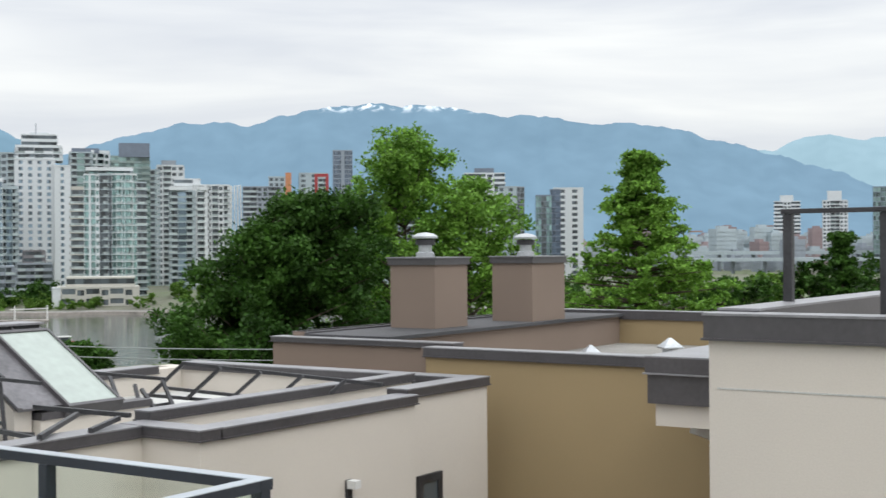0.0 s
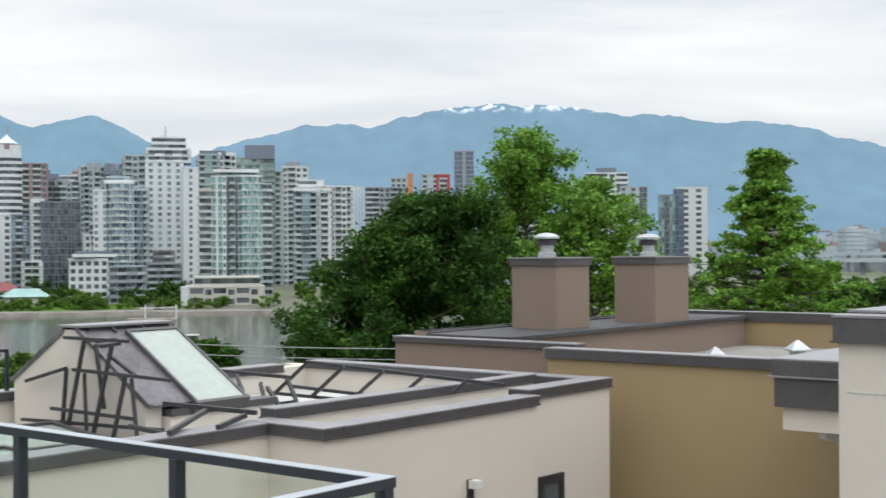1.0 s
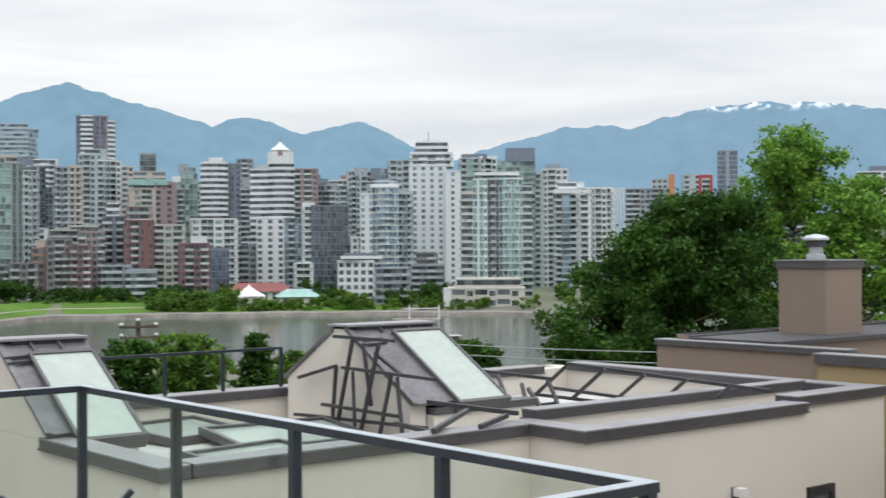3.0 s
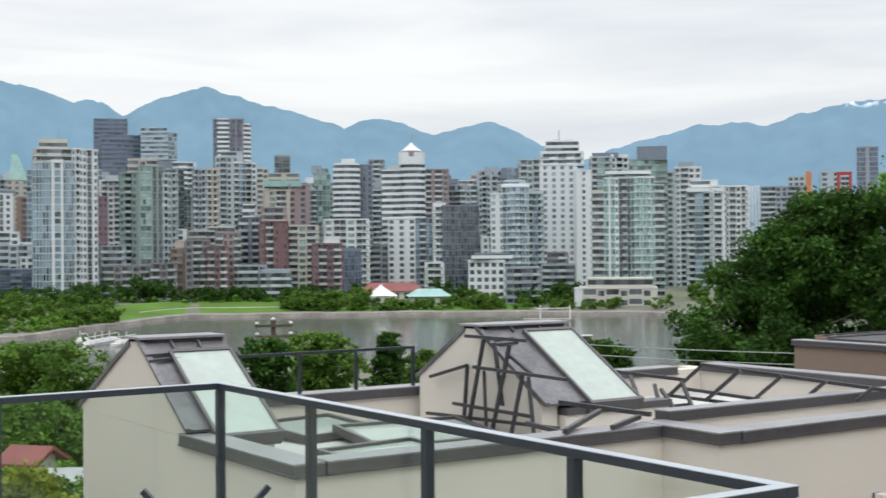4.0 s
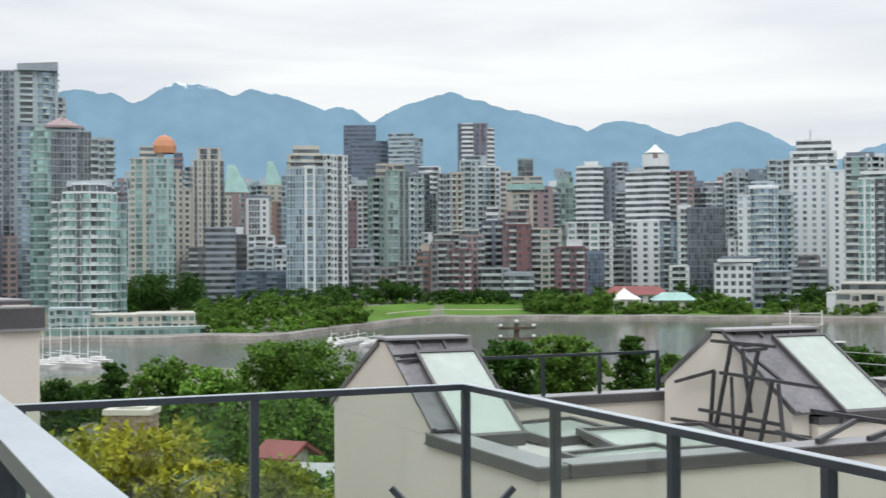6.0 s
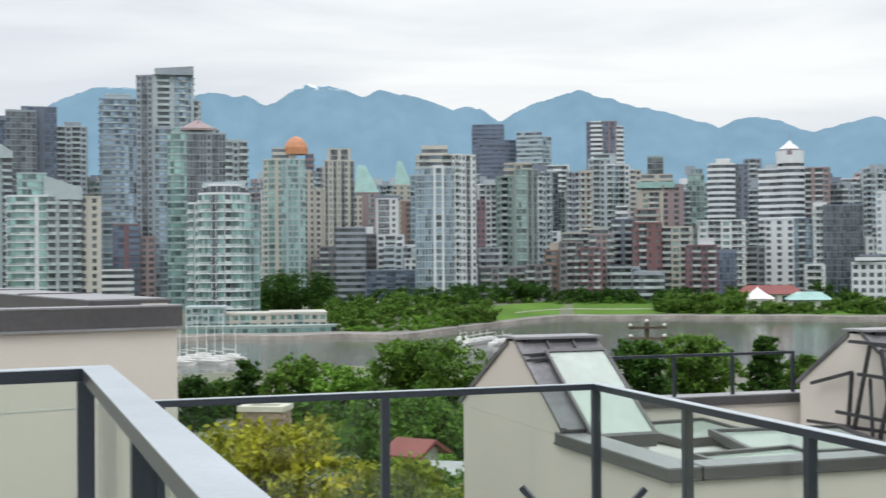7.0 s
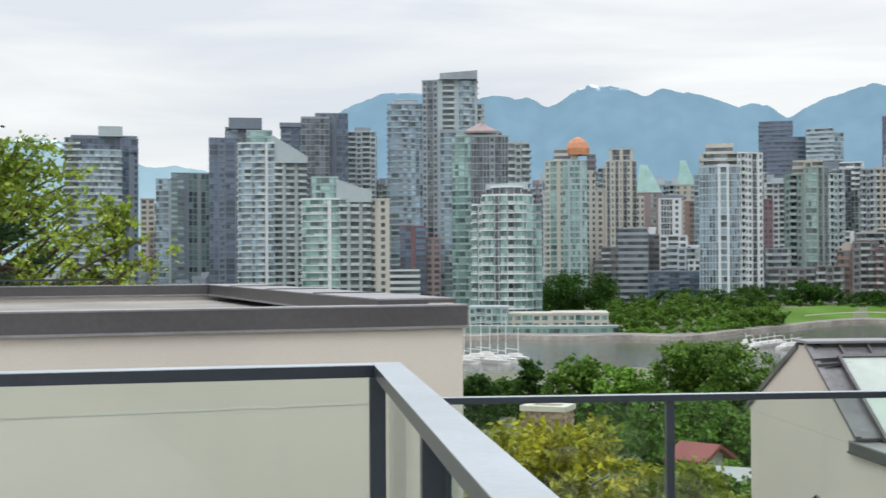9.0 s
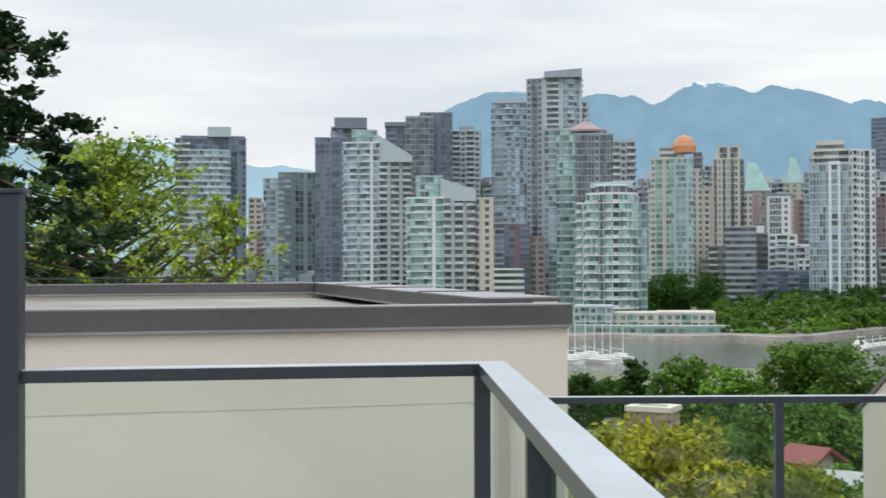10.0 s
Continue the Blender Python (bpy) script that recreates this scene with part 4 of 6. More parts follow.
tower(-58.45, 820, [
    (-12.8, 12.8, 0, 0, 20, 0, 71, "hhph", "white", "glass_dark", 0)], [("cap", -6.4, 6, 70.7, 73.9, "slate")])
tower(-59.62, 760, [
    (-7.6, 3.3, 0, 0, 12, 0, 59.4, "psps", "pale", "glass_dark", 0),
    (2.6, 7.6, 0, 4, 9, 0, 58, "dd", "grey", "glass_blue", 0)])
tower(-61.23, 700, [
    (-6.6, 1.8, 2, 0, 9, 0, 51.7, "gdg", "slate", "glass_teal", 0),
    (1.2, 6.6, 1, 1, 9, 0, 53.2, "dd", "slate", "glass_navy", 0)])
tower(-62.12, 730, [
    (-8.2, 8.2, 0, 0, 18, 0, 56.9, "spsps", "white", "glass_dark", 0)])
tower(-71.42, 1100, [
    (-10.3, 10.2, 0, 0, 20, 0, 60.9, "hph", "white", "glass_dark", 0)], [("cap", -5.8, 4.9, 60.6, 65.6, "white")])
tower(-73.37, 1100, [
    (-9.7, 9.6, 0, 0, 20, 0, 61.2, "pbp", "white", "glass_dark", 0)], [("cap", -6.1, 5.2, 60.9, 68.6, "white")])
tower(-75.28, 900, [
    (-6.1, 6.1, 0, 0, 13, 0, 62.4, "gg", "slate", "glass_green", 0)])
tower(-48.90, 820, [
    (-14.6, 9.8, 0, 0, 20, 0, 63, "bpb", "grey", "glass_dark", 0),
    (1.4, 14.7, 3, 3, 15, 0, 69.3, "pp", "pale", "glass_dark", 0)])
tower(-50.94, 860, [
    (-9.2, 9.3, 0, 0, 20, 0, 73.9, "pspb", "pale", "glass_dark", 0)])
tower(-55.14, 800, [
    (-12.1, 12.1, 0, 0, 20, 0, 44.4, "pbp", "grey", "glass_blue", 0)])


# a dense middle ground of towers behind the named ones
fill = random.Random(23)
FRONTS = ("rpr", "psps", "hhh", "gsg", "rcr", "spbps", "chc", "rbr", "dsd", "srrs", "ggg", "crdr")


def plain_tower(az, d, w, top):
    """Two wings side by side, one set back and a little higher, and a roof house."""
    cut = fill.uniform(0.35, 0.65) * w
    a_, b_ = fill.choice(("white", "pale", "pale", "grey", "slate", "sage", "white", "cream", "beige", "rose")), fill.choice(("white", "pale", "grey", "slate"))
    g_ = fill.choice(("glass_blue", "glass_green", "glass_dark", "glass_dark", "glass_teal"))
    slant = fill.uniform(2, 6)
    wings = [(-w / 2, cut - w / 2 + 0.4, slant, 0, w * 0.8, 0, top - fill.uniform(0, 7), fill.choice(FRONTS), a_, g_, 0),
             (cut - w / 2, w / 2, 0, slant, w * 0.8, 0, top - fill.uniform(0, 7), fill.choice(FRONTS), b_, g_, 0)]
    tower(az, d, wings, [("cap", -w * 0.25, w * 0.2, top - 3, top + fill.uniform(0, 3), fill.choice(("slate", "grey", "pale")))], 3)


a = 7.0
while a > -47.0:
    d = fill.choice((770, 800, 840, 880))
    e = fill.uniform(1.5, 2.6) if a > -1 else fill.uniform(2.6, 4.4) if a > -14 else fill.uniform(2.6, 4.0) if a > -37 else fill.uniform(2.2, 3.6)
    plain_tower(a, d, fill.uniform(13, 22), EYE + d * math.tan(radians(e)))
    a -= fill.uniform(0.55, 0.85)
for k in range(26):
    a, d = -14 - 0.95 * k + fill.uniform(-0.3, 0.3), fill.uniform(625, 660)
    w, top = fill.uniform(11, 19), fill.uniform(20, 40)
    tower(a, d, [(-w / 2, w / 2, 0, fill.uniform(0, 4), 12, 0, top, fill.choice(FRONTS), fill.choice(("grey", "taupe", "grey", "pale", "white", "pale", "grey", "cream")), "glass_dark", 0)])


# low buildings between the towers and round the harbour
def low_city(name, label, rows, mat, seed):
    r = random.Random(seed)
    bm = bmesh.new()
    for a0, a1, d0, d1, h0, h1, k in rows:
        for _ in range(k):
            a, d = r.uniform(a0, a1), r.uniform(d0, d1)
            x, y = polar(a, d)
            w, dp, h = r.uniform(8, 17), r.uniform(8, 16), r.uniform(h0, h1) * r.uniform(0.5, 1)
            z = ground_height(a, d)
            m = Matrix.Translation((x, y, -EYE + z - 0.5)) @ Matrix.Rotation(radians(a + 30), 4, "Z")
            box(bm, -w / 2, w / 2, -dp / 2, dp / 2, 0, h, m=m)
            box(bm, -w / 4, w / 5, -dp / 4, dp / 4, h, h + 2, m=m)
            f = 3.2
            while f < h - 1:
                box(bm, -w / 2 - 0.3, w / 2 + 0.3, -dp / 2 - 0.3, dp / 2 + 0.3, f - 0.5, f + 0.4, m=m)
                f += 3.2
    return tagged(part(name, bm, mat), label, "buildings", kind="stuff")


low_city("low_pale_buildings", "pale low city blocks between the towers", [(-46, -6, 690, 900, 12, 40, 70), (-80, -58, 1000, 1600, 8, 34, 300), (-60, -44, 620, 900, 10, 24, 30), (2, 20, 700, 1000, 12, 36, 30)], "pale", 41)
low_city("low_grey_buildings", "dark low city blocks between the towers", [(-46, -6, 690, 860, 10, 34, 60), (-80, -58, 900, 1600, 6, 26, 120), (2, 20, 650, 900, 12, 30, 24)], "grey", 42)
low_city("low_rose_buildings", "reddish low harbour sheds and blocks", [(-80, -58, 1000, 1650, 8, 38, 130)], "rose", 43)

def viaduct(az0, az1, d, z, deep):
    """A long road deck on piers."""
    t = thing("viaduct", "pale concrete road viaduct before the harbour district", "bridge")
    k = 14
    for i in range(k):
        a, b = az0 + (az1 - az0) * i / k, az0 + (az1 - az0) * (i + 1) / k
        bm = bmesh.new()
        prism(bm, [polar(a, d), polar(b, d), polar(b, d + 14), polar(a, d + 14)], z, z + deep)
        part("deck_span", bm, "pale", t)
    for i in range(k + 1):
        x, y = polar(az0 + (az1 - az0) * i / k, d + 7)
        g0 = ground_height(az0 + (az1 - az0) * i / k, d + 7)
        bm = bmesh.new()
        prism(bm, [(x - 1, y - 1), (x + 1, y - 1), (x + 1, y + 1), (x - 1, y + 1)], g0 - 0.5, z)
        part("pier", bm, "grey", t)
    return t


viaduct(-61, -80, 860, 14, 2.2)
viaduct(-60, -80, 930, 18, 2.4)


# ---- the roofs and decks close by (heights count from the lens) ----
def flashing(parent, x0, x1, y0, y1, z, high=0.08, lip=0.025):
    """Metal coping over a stretch of wall: a dark folded edge, a lighter top with its highlight put into the colour,
    and a thin drip line.
    """
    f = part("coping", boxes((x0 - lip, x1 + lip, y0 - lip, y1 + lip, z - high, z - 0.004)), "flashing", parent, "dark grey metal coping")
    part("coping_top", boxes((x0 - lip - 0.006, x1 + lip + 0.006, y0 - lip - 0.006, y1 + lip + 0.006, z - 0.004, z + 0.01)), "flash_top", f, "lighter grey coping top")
    part("drip_edge", boxes((x0 - lip - 0.012, x1 + lip + 0.012, y0 - lip - 0.012, y1 + lip + 0.012, z - high - 0.014, z - high)), "flashing", f)
    return f


def wall(parent, x0, x1, y0, y1, z0, z1, mat="stucco", name="wall"):
    return part(name, boxes((x0, x1, y0, y1, z0, z1)), mat, parent)


DOWN = -11.0    # street level under the lens

# neighbouring townhouse with the roof lights
house = thing("townhouse", "cream stucco townhouse with flat roof and two roof lights", "building")
TOP = -1.5
T = 0.22
wall(house, 4.4, 4.4 + T, 8.4, 13.0, DOWN, TOP - 0.02)
wall(house, 4.4 + T, 8.0, 8.4, 8.4 + T, DOWN, TOP - 0.02)
wall(house, 8.0, 8.0 + T, 7.72, 8.4 + T, DOWN, TOP - 0.02)
wall(house, 8.0 + T, 11.16, 7.72, 7.72 + T, DOWN, TOP - 0.02)
wall(house, 11.16, 12.79, 7.84, 7.84 + T, DOWN, TOP - 0.02)
wall(house, 12.57, 12.79, 8.06, 12.9, DOWN, TOP - 0.02)
wall(house, 4.4 + T, 12.57, 12.45, 12.45 + T, DOWN, TOP - 0.02)
part("roof", boxes((4.62, 12.57, 8.62, 12.45, TOP - 0.6, TOP - 0.32), (8.22, 12.57, 8.06, 8.62, TOP - 0.6, TOP - 0.325)), "deck", house, "pale grey membrane roof")
flashing(house, 4.4, 4.62, 8.4, 10.45, TOP)
flashing(house, 4.656, 7.965, 8.4, 8.62, TOP)
flashing(house, 8.0, 8.22, 7.72, 8.62, TOP + 0.004)
flashing(house, 8.256, 11.16, 7.72, 7.94, TOP)
flashing(house, 11.195, 12.79, 7.84, 8.06, TOP + 0.05)
flashing(house, 12.57, 12.79, 8.1, 12.4, TOP + 0.045)
flashing(house, 5.6, 12.1, 12.45, 12.67, TOP + 0.02)
# inner kerb behind the front parapet
wall(house, 8.3, 12.4, 8.62, 8.76, TOP - 0.35, TOP + 0.06, name="kerb")
flashing(house, 8.3, 12.4, 8.62, 8.76, TOP + 0.08, 0.075)


def roof_light(x0, x1, glass0, glass1, foot_y, ridge_y, eave_y, eave_z, sole, head, tail, apron):
    """A gabled roof light: solid cheek walls, metal hood at the ridge, one slope of white glazing."""
    t = thing("roof_light", "gabled roof light with white glazing and lead flashing", "skylight", "roof lights")
    ridge_z, foot_z = -0.77, TOP + 0.02

    def cheek(xa, xb, lift=0.0):
        bm = bmesh.new()
        prof = [(foot_y, sole), (foot_y, foot_z), (ridge_y - 0.08, ridge_z), (ridge_y + 0.12, ridge_z), (eave_y, eave_z), (eave_y, sole)]
        lo = [bm.verts.new((xa, y, z + EYE + lift)) for y, z in prof]
        hi = [bm.verts.new((xb, y, z + EYE + lift)) for y, z in prof]
        bm.faces.new(lo)
        bm.faces.new(hi[::-1])
        for i in range(len(prof)):
            j = (i + 1) % len(prof)
            bm.faces.new((lo[j], lo[i], hi[i], hi[j]))
        return bm
    part("cheek", cheek(x0, x0 + 0.2), "stucco", t)
    part("cheek", cheek(x1 - 0.2, x1), "stucco", t)
    part("apron", boxes((x0 + 0.225, apron, foot_y - 0.1, foot_y + 0.06, TOP - 0.33, foot_z - 0.1)), "stucco", t)
    part("apron_coping", boxes((x0 + 0.223, apron + 0.02, foot_y - 0.12, foot_y + 0.08, foot_z - 0.1, foot_z - 0.03)), "flashing", t, "dark metal coping of the apron")
    slope = (Vector((0, foot_y, foot_z)) - Vector((0, ridge_y, ridge_z)))

    def on_slope(x, u, off):
        n = Vector((0, slope.z, -slope.y)).normalized()
        if n.z < 0:
            n = -n
        p = Vector((x, ridge_y - 0.08, ridge_z)) + slope * u + n * off
        return (p.x, p.y, p.z + EYE)

    def slab(xa, xb, u0, u1, o0, o1):
        bm = bmesh.new()
        vs = [bm.verts.new(on_slope(x, u, o)) for o in (o0, o1) for x, u in ((xa, u0), (xb, u0), (xb, u1), (xa, u1))]
        for f in ((3, 2, 1, 0), (4, 5, 6, 7), (0, 1, 5, 4), (1, 2, 6, 5), (2, 3, 7, 6), (3, 0, 4, 7)):
            bm.faces.new([vs[i] for i in f])
        bmesh.ops.recalc_face_normals(bm, faces=bm.faces[:])
        return bm
    part("lead_slope", slab(x0 - 0.02, x1 + 0.02, 0.0, 1.0, 0.0, 0.03), "lead", t, "dull lead sheet slope")
    part("glazing", slab(glass0, glass1, head, tail, 0.035, 0.06), "skyglass", t, "white translucent glazing")
    for xa in (glass0 - 0.03, glass1):
        part("glazing_bar", slab(xa, xa + 0.03, head - 0.02, tail + 0.01, 0.03, 0.075), "flashing", t)
    part("sill", slab(glass0 - 0.04, glass1 + 0.04, tail + 0.01, tail + 0.04, -0.06, 0.08), "flashing", t)
    part("head_bar", slab(glass0, glass1, head - 0.03, head, 0.03, 0.075), "flashing", t)
    for k in (0.33, 0.66):
        xa = x0 + (x1 - x0) * k
        part("seam", slab(xa, xa + 0.02, 0.0, head - 0.03, 0.03, 0.06), "flashing", t)
    part("edge_trim", slab(x0 - 0.035, x0 + 0.02, 0.0, 1.0, 0.03, 0.05), "lead", t)
    # solid black strip stands in for the shade below the overhanging cap
    part("vent_gap", boxes((x0 + 0.1, x1 - 0.01, ridge_y - 0.155, ridge_y + 0.15, ridge_z - 0.03, ridge_z + 0.025)), "black", t, "dark gap under the ridge cap")
    part("ridge_cap", boxes((x0 - 0.03, x1 + 0.03, ridge_y - 0.18, ridge_y + 0.2, ridge_z + 0.025, ridge_z + 0.05), bevel=0.006), "flash_top", t, "dull grey metal ridge cap")
    bm = bmesh.new()
    beam(bm, (x0 - 0.03, ridge_y - 0.34, ridge_z - 0.11), (x0 + 0.32, ridge_y - 0.3, ridge_z - 0.1), 0.03)
    beam(bm, (x0 - 0.03, ridge_y - 0.42, ridge_z - 0.15), (x0 + 0.32, ridge_y - 0.38, ridge_z - 0.14), 0.025)
    part("bracket", bm, "bar", t, "dark steel bracket below the ridge")
    # back slope
    bm = bmesh.new()
    vs = [bm.verts.new((x, y, z + EYE)) for x, y, z in ((x0 - 0.02, ridge_y + 0.12, ridge_z + 0.02), (x1 + 0.02, ridge_y + 0.12, ridge_z + 0.02), (x1 + 0.02, eave_y + 0.05, eave_z + 0.01), (x0 - 0.02, eave_y + 0.05, eave_z + 0.01))]
    lo = [bm.verts.new((v.co.x, v.co.y, v.co.z - 0.05)) for v in vs]
    bm.faces.new(vs[::-1])
    bm.faces.new(lo)
    for i in range(4):
        bm.faces.new((vs[i], vs[(i + 1) % 4], lo[(i + 1) % 4], lo[i]))
    part("back_slope", bm, "lead", t)
    return t


roof_light(4.4, 5.2, 4.62, 5.18, 10.42, 11.54, 13.04, -1.47, TOP - 0.018, 0.2, 1.09, 5.2)
roof_light(7.98, 9.12, 8.5, 9.12, 10.07, 11.24, 12.25, -1.33, TOP - 0.33, 0.13, 1.03, 9.6)


def railing(name, label, corners, z, high, spots, cap_w=0.052, post_w=0.043, glass=True, cap_h=0.035, lip="rail_top"):
    """A metal guard rail along corners, with posts at the given spots and glass between them."""
    t = thing(name, label, "railing")
    for (xa, ya), (xb, yb) in zip(corners, corners[1:]):
        a, b = Vector((xa, ya)), Vector((xb, yb))
        ang = math.atan2(yb - ya, xb - xa)
        ln = (b - a).length
        m = Matrix.Translation((xa, ya, 0)) @ Matrix.Rotation(ang, 4, "Z")
        lead = -cap_w / 2 if (xa, ya) == corners[0] else cap_w / 2 + 0.001
        r = part("top_rail", boxes((lead, ln + cap_w / 2, -cap_w / 2, cap_w / 2, z - cap_h, z - 0.003), m=m), "rail", t)
        # top sheet, by default a paler grey than the rail's sides
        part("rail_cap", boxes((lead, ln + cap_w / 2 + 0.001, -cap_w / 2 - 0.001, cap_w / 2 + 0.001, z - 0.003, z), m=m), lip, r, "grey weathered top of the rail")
        if glass:
            pane = part("glass_pane", boxes((0.03, ln - 0.03, -0.005, 0.005, z - high + 0.1, z - cap_h), m=m), "railglass", t, "clear glass panel")
            pane.visible_shadow = False
            part("bottom_rail", boxes((0.03, ln - 0.03, -0.02, 0.02, z - high + 0.05, z - high + 0.1), m=m), "rail", t)
    for x, y in spots:
        part("post", boxes((x - post_w / 2, x + post_w / 2, y - post_w / 2, y + post_w / 2, z - high, z - cap_h), bevel=0.004), "rail", t)
    return t


# lower deck with its rail, and its roof slab
lower = thing("roof_deck", "pale coated roof deck of the house below", "deck")
part("slab", boxes((-3.4, 3.06, 2.55, 6.68, -2.05, -1.75)), "deck", lower)
part("outer_wall", boxes((-3.4, 3.0, 2.6, 6.6, DOWN, -2.05)), "stucco", lower)
railing("glass_railing", "charcoal metal railing with clear glass round the lower deck", [(0.62, 6.6), (3.0, 6.6), (3.0, 2.64), (-0.1, 2.64)], -0.68, 1.07,
        [(0.65, 6.6), (1.8, 6.6), (3.0, 6.6), (3.02, 5.6), (3.0, 4.55), (2.99, 3.59), (3.0, 2.64), (1.5, 2.64)])

# upper deck under the camera
upper = thing("roof_deck", "pale coated roof deck with the tripod's place", "deck")
part("slab", boxes((-3.5, 0.42, -3.6, 4.78, -1.75, -1.43)), "deck", upper)
part("outer_wall", boxes((-3.45, 0.24, -3.5, 2.5, DOWN, -1.76)), "stucco", upper)
railing("glass_railing", "charcoal metal railing with wide grey cap and glass", [(-1.4, 4.5), (0.25, 4.72), (0.36, 0.4), (0.36, -3.4)], -0.36, 1.07,
        [(0.212, 4.66), (0.272, 3.1), (0.34, 1.2), (0.36, -1.0), (0.36, -3.3)], cap_w=0.1, post_w=0.058, cap_h=0.045)
post = thing("pergola_post", "tall charcoal metal post at the deck's edge", "post")
part("shaft", boxes((-1.43, -1.35, 4.42, 4.5, -1.43, 0.235), bevel=0.004), "rail", post)
part("post_cap", boxes((-1.445, -1.335, 4.405, 4.515, 0.236, 0.25), bevel=0.004), "rail", post)

# cream block with its own parapet, beyond the upper deck
block = thing("stair_block", "cream stucco roof block with dark coping", "building")
mb = Matrix.Translation((1.1, 9.9, 0)) @ Matrix.Rotation(radians(14), 4, "Z")
BT = -0.28
for *r, cut in ((-9, 0, 0, 0.2, 0.08), (-0.2, 0, 0.2, 8.2, 0.03), (-9, 0, 8.2, 8.4, 0.03), (-9, -8.8, 0.2, 8.2, 0.03)):
    part("wall", boxes((*r, DOWN, BT - cut), m=mb), "stucco", block)
part("roof", boxes((-8.8, -0.2, 0.2, 8.2, BT - 0.5, BT - 0.2), m=mb), "roofing", block)
for *r, zt, high in ((-9.03, 0.03, -0.03, 0.23, BT - 0.045, 0.15), (-0.6, 0.03, 0.235, 8.43, BT, 0.12), (-9.03, -0.605, 8.17, 8.43, BT, 0.12)):
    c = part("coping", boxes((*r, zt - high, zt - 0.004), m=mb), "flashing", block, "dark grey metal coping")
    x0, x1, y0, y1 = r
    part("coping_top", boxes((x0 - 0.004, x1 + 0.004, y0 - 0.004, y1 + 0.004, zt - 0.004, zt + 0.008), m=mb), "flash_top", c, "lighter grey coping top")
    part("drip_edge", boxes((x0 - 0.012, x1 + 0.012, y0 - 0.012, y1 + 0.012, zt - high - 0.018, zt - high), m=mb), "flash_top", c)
for yj in (2.2, 4.3, 6.4):
    part("joint", boxes((-0.62, 0.04, yj, yj + 0.03, BT + 0.008, BT + 0.018), m=mb), "flashing", block, "dark standing joint of the side coping")

part("reveal", boxes((-8.9, -0.05, -0.003, 0.001, -1.045, -1.035), m=mb), "deck", block, "thin recessed joint line")

guard = thing("roof_guard", "low dark steel rail on the block's far coping", "railing")
part("top_rail", boxes((-4.7, -1.77, 8.28, 8.31, BT + 0.07, BT + 0.095), m=mb), "bar", guard)
for xg in (-4.6, -3.2, -1.82):
    part("post", boxes((xg, xg + 0.035, 8.28, 8.31, BT + 0.008, BT + 0.07), m=mb), "bar", guard)

# cream house wall to the right with a steel frame on its roof
right = thing("townhouse", "cream stucco house wall with dark grey coping", "building")
wall(right, 7.2, 7.4, -7.0, 2.9, DOWN, -0.4)
wall(right, 7.4, 12.5, 2.7, 2.9, DOWN, -0.4)
wall(right, 12.3, 12.5, -7.0, 2.7, DOWN, -0.4)
part("roof", boxes((7.4, 12.3, -7, 2.7, -0.9, -0.62)), "roofing", right)
flashing(right, 7.2, 7.4, -7.0, 2.9, -0.38, 0.135)
flashing(right, 7.44, 12.5, 2.7, 2.9, -0.36, 0.135)
part("reveal", boxes((7.197, 7.201, -6.9, 2.85, -0.81, -0.8)), "deck", right, "thin recessed joint line")
fr = thing("roof_gantry", "dark steel roof frame standing on the parapet", "frame")
part("upright", boxes((8.47, 8.53, 2.83, 2.89, -0.35, 0.23), bevel=0.004), "bar", fr)
part("upright", boxes((8.47, 8.53, 2.2, 2.26, -0.62, 0.23), bevel=0.004), "bar", fr)
part("crossbar", boxes((8.455, 8.535, 2.2, 2.9, 0.232, 0.262), bevel=0.004), "bar", fr)

# brown and ochre house with the chimneys
brown = thing("townhouse", "ochre and brown stucco house with parapet roof", "building")
wall(brown, 13.4, 13.6, -2.0, 9.1, DOWN, -1.22, "ochre")
wall(brown, 14.0, 14.2, 9.1, 12.1, DOWN, -1.22, "umber")
wall(brown, 13.6, 14.0, 9.1, 9.3, DOWN, -1.221, "umber")
wall(brown, 14.2, 21.6, 11.7, 11.9, DOWN, -1.12, "umber")
wall(brown, 21.4, 21.6, -2.0, 12.0, DOWN, -1.12, "ochre")
part("roof", boxes((13.6, 21.4, -2, 9.3, -1.95, -1.68), (14.2, 21.4, 9.3, 10.3, -1.95, -1.681)), "roofing", brown, "grey membrane roof")
flashing(brown, 13.4, 13.6, -2.0, 9.1, -1.2, 0.1)
flashing(brown, 14.0, 14.2, 9.1, 12.1, -1.19, 0.055)
part("raised_roof", boxes((14.2, 21.4, 10.3, 11.7, -1.95, -1.2)), "umber", brown)
part("raised_roof_top", boxes((14.2, 21.4, 10.22, 11.7, -1.2, -1.15)), "darkroof", brown, "dark bitumen roof strip")
flashing(brown, 14.24, 21.6, 11.7, 11.9, -1.13, 0.06)
flashing(brown, 21.4, 21.6, -2.0, 11.66, -1.1, 0.14)
# bay that stands out from the ochre wall
bay = thing("roof_bay", "cream bay with two dark metal fascia bands", "bay")
part("body", boxes((11.8, 13.4, 2.0, 5.3, -1.72, -1.1)), "stucco", bay)
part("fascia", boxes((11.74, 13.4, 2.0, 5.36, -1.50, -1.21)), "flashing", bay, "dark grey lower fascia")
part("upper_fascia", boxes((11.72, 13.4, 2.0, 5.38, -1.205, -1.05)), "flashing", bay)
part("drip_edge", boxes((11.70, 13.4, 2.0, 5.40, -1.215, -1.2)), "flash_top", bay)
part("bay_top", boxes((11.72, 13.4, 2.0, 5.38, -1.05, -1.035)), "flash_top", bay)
bm = bmesh.new()
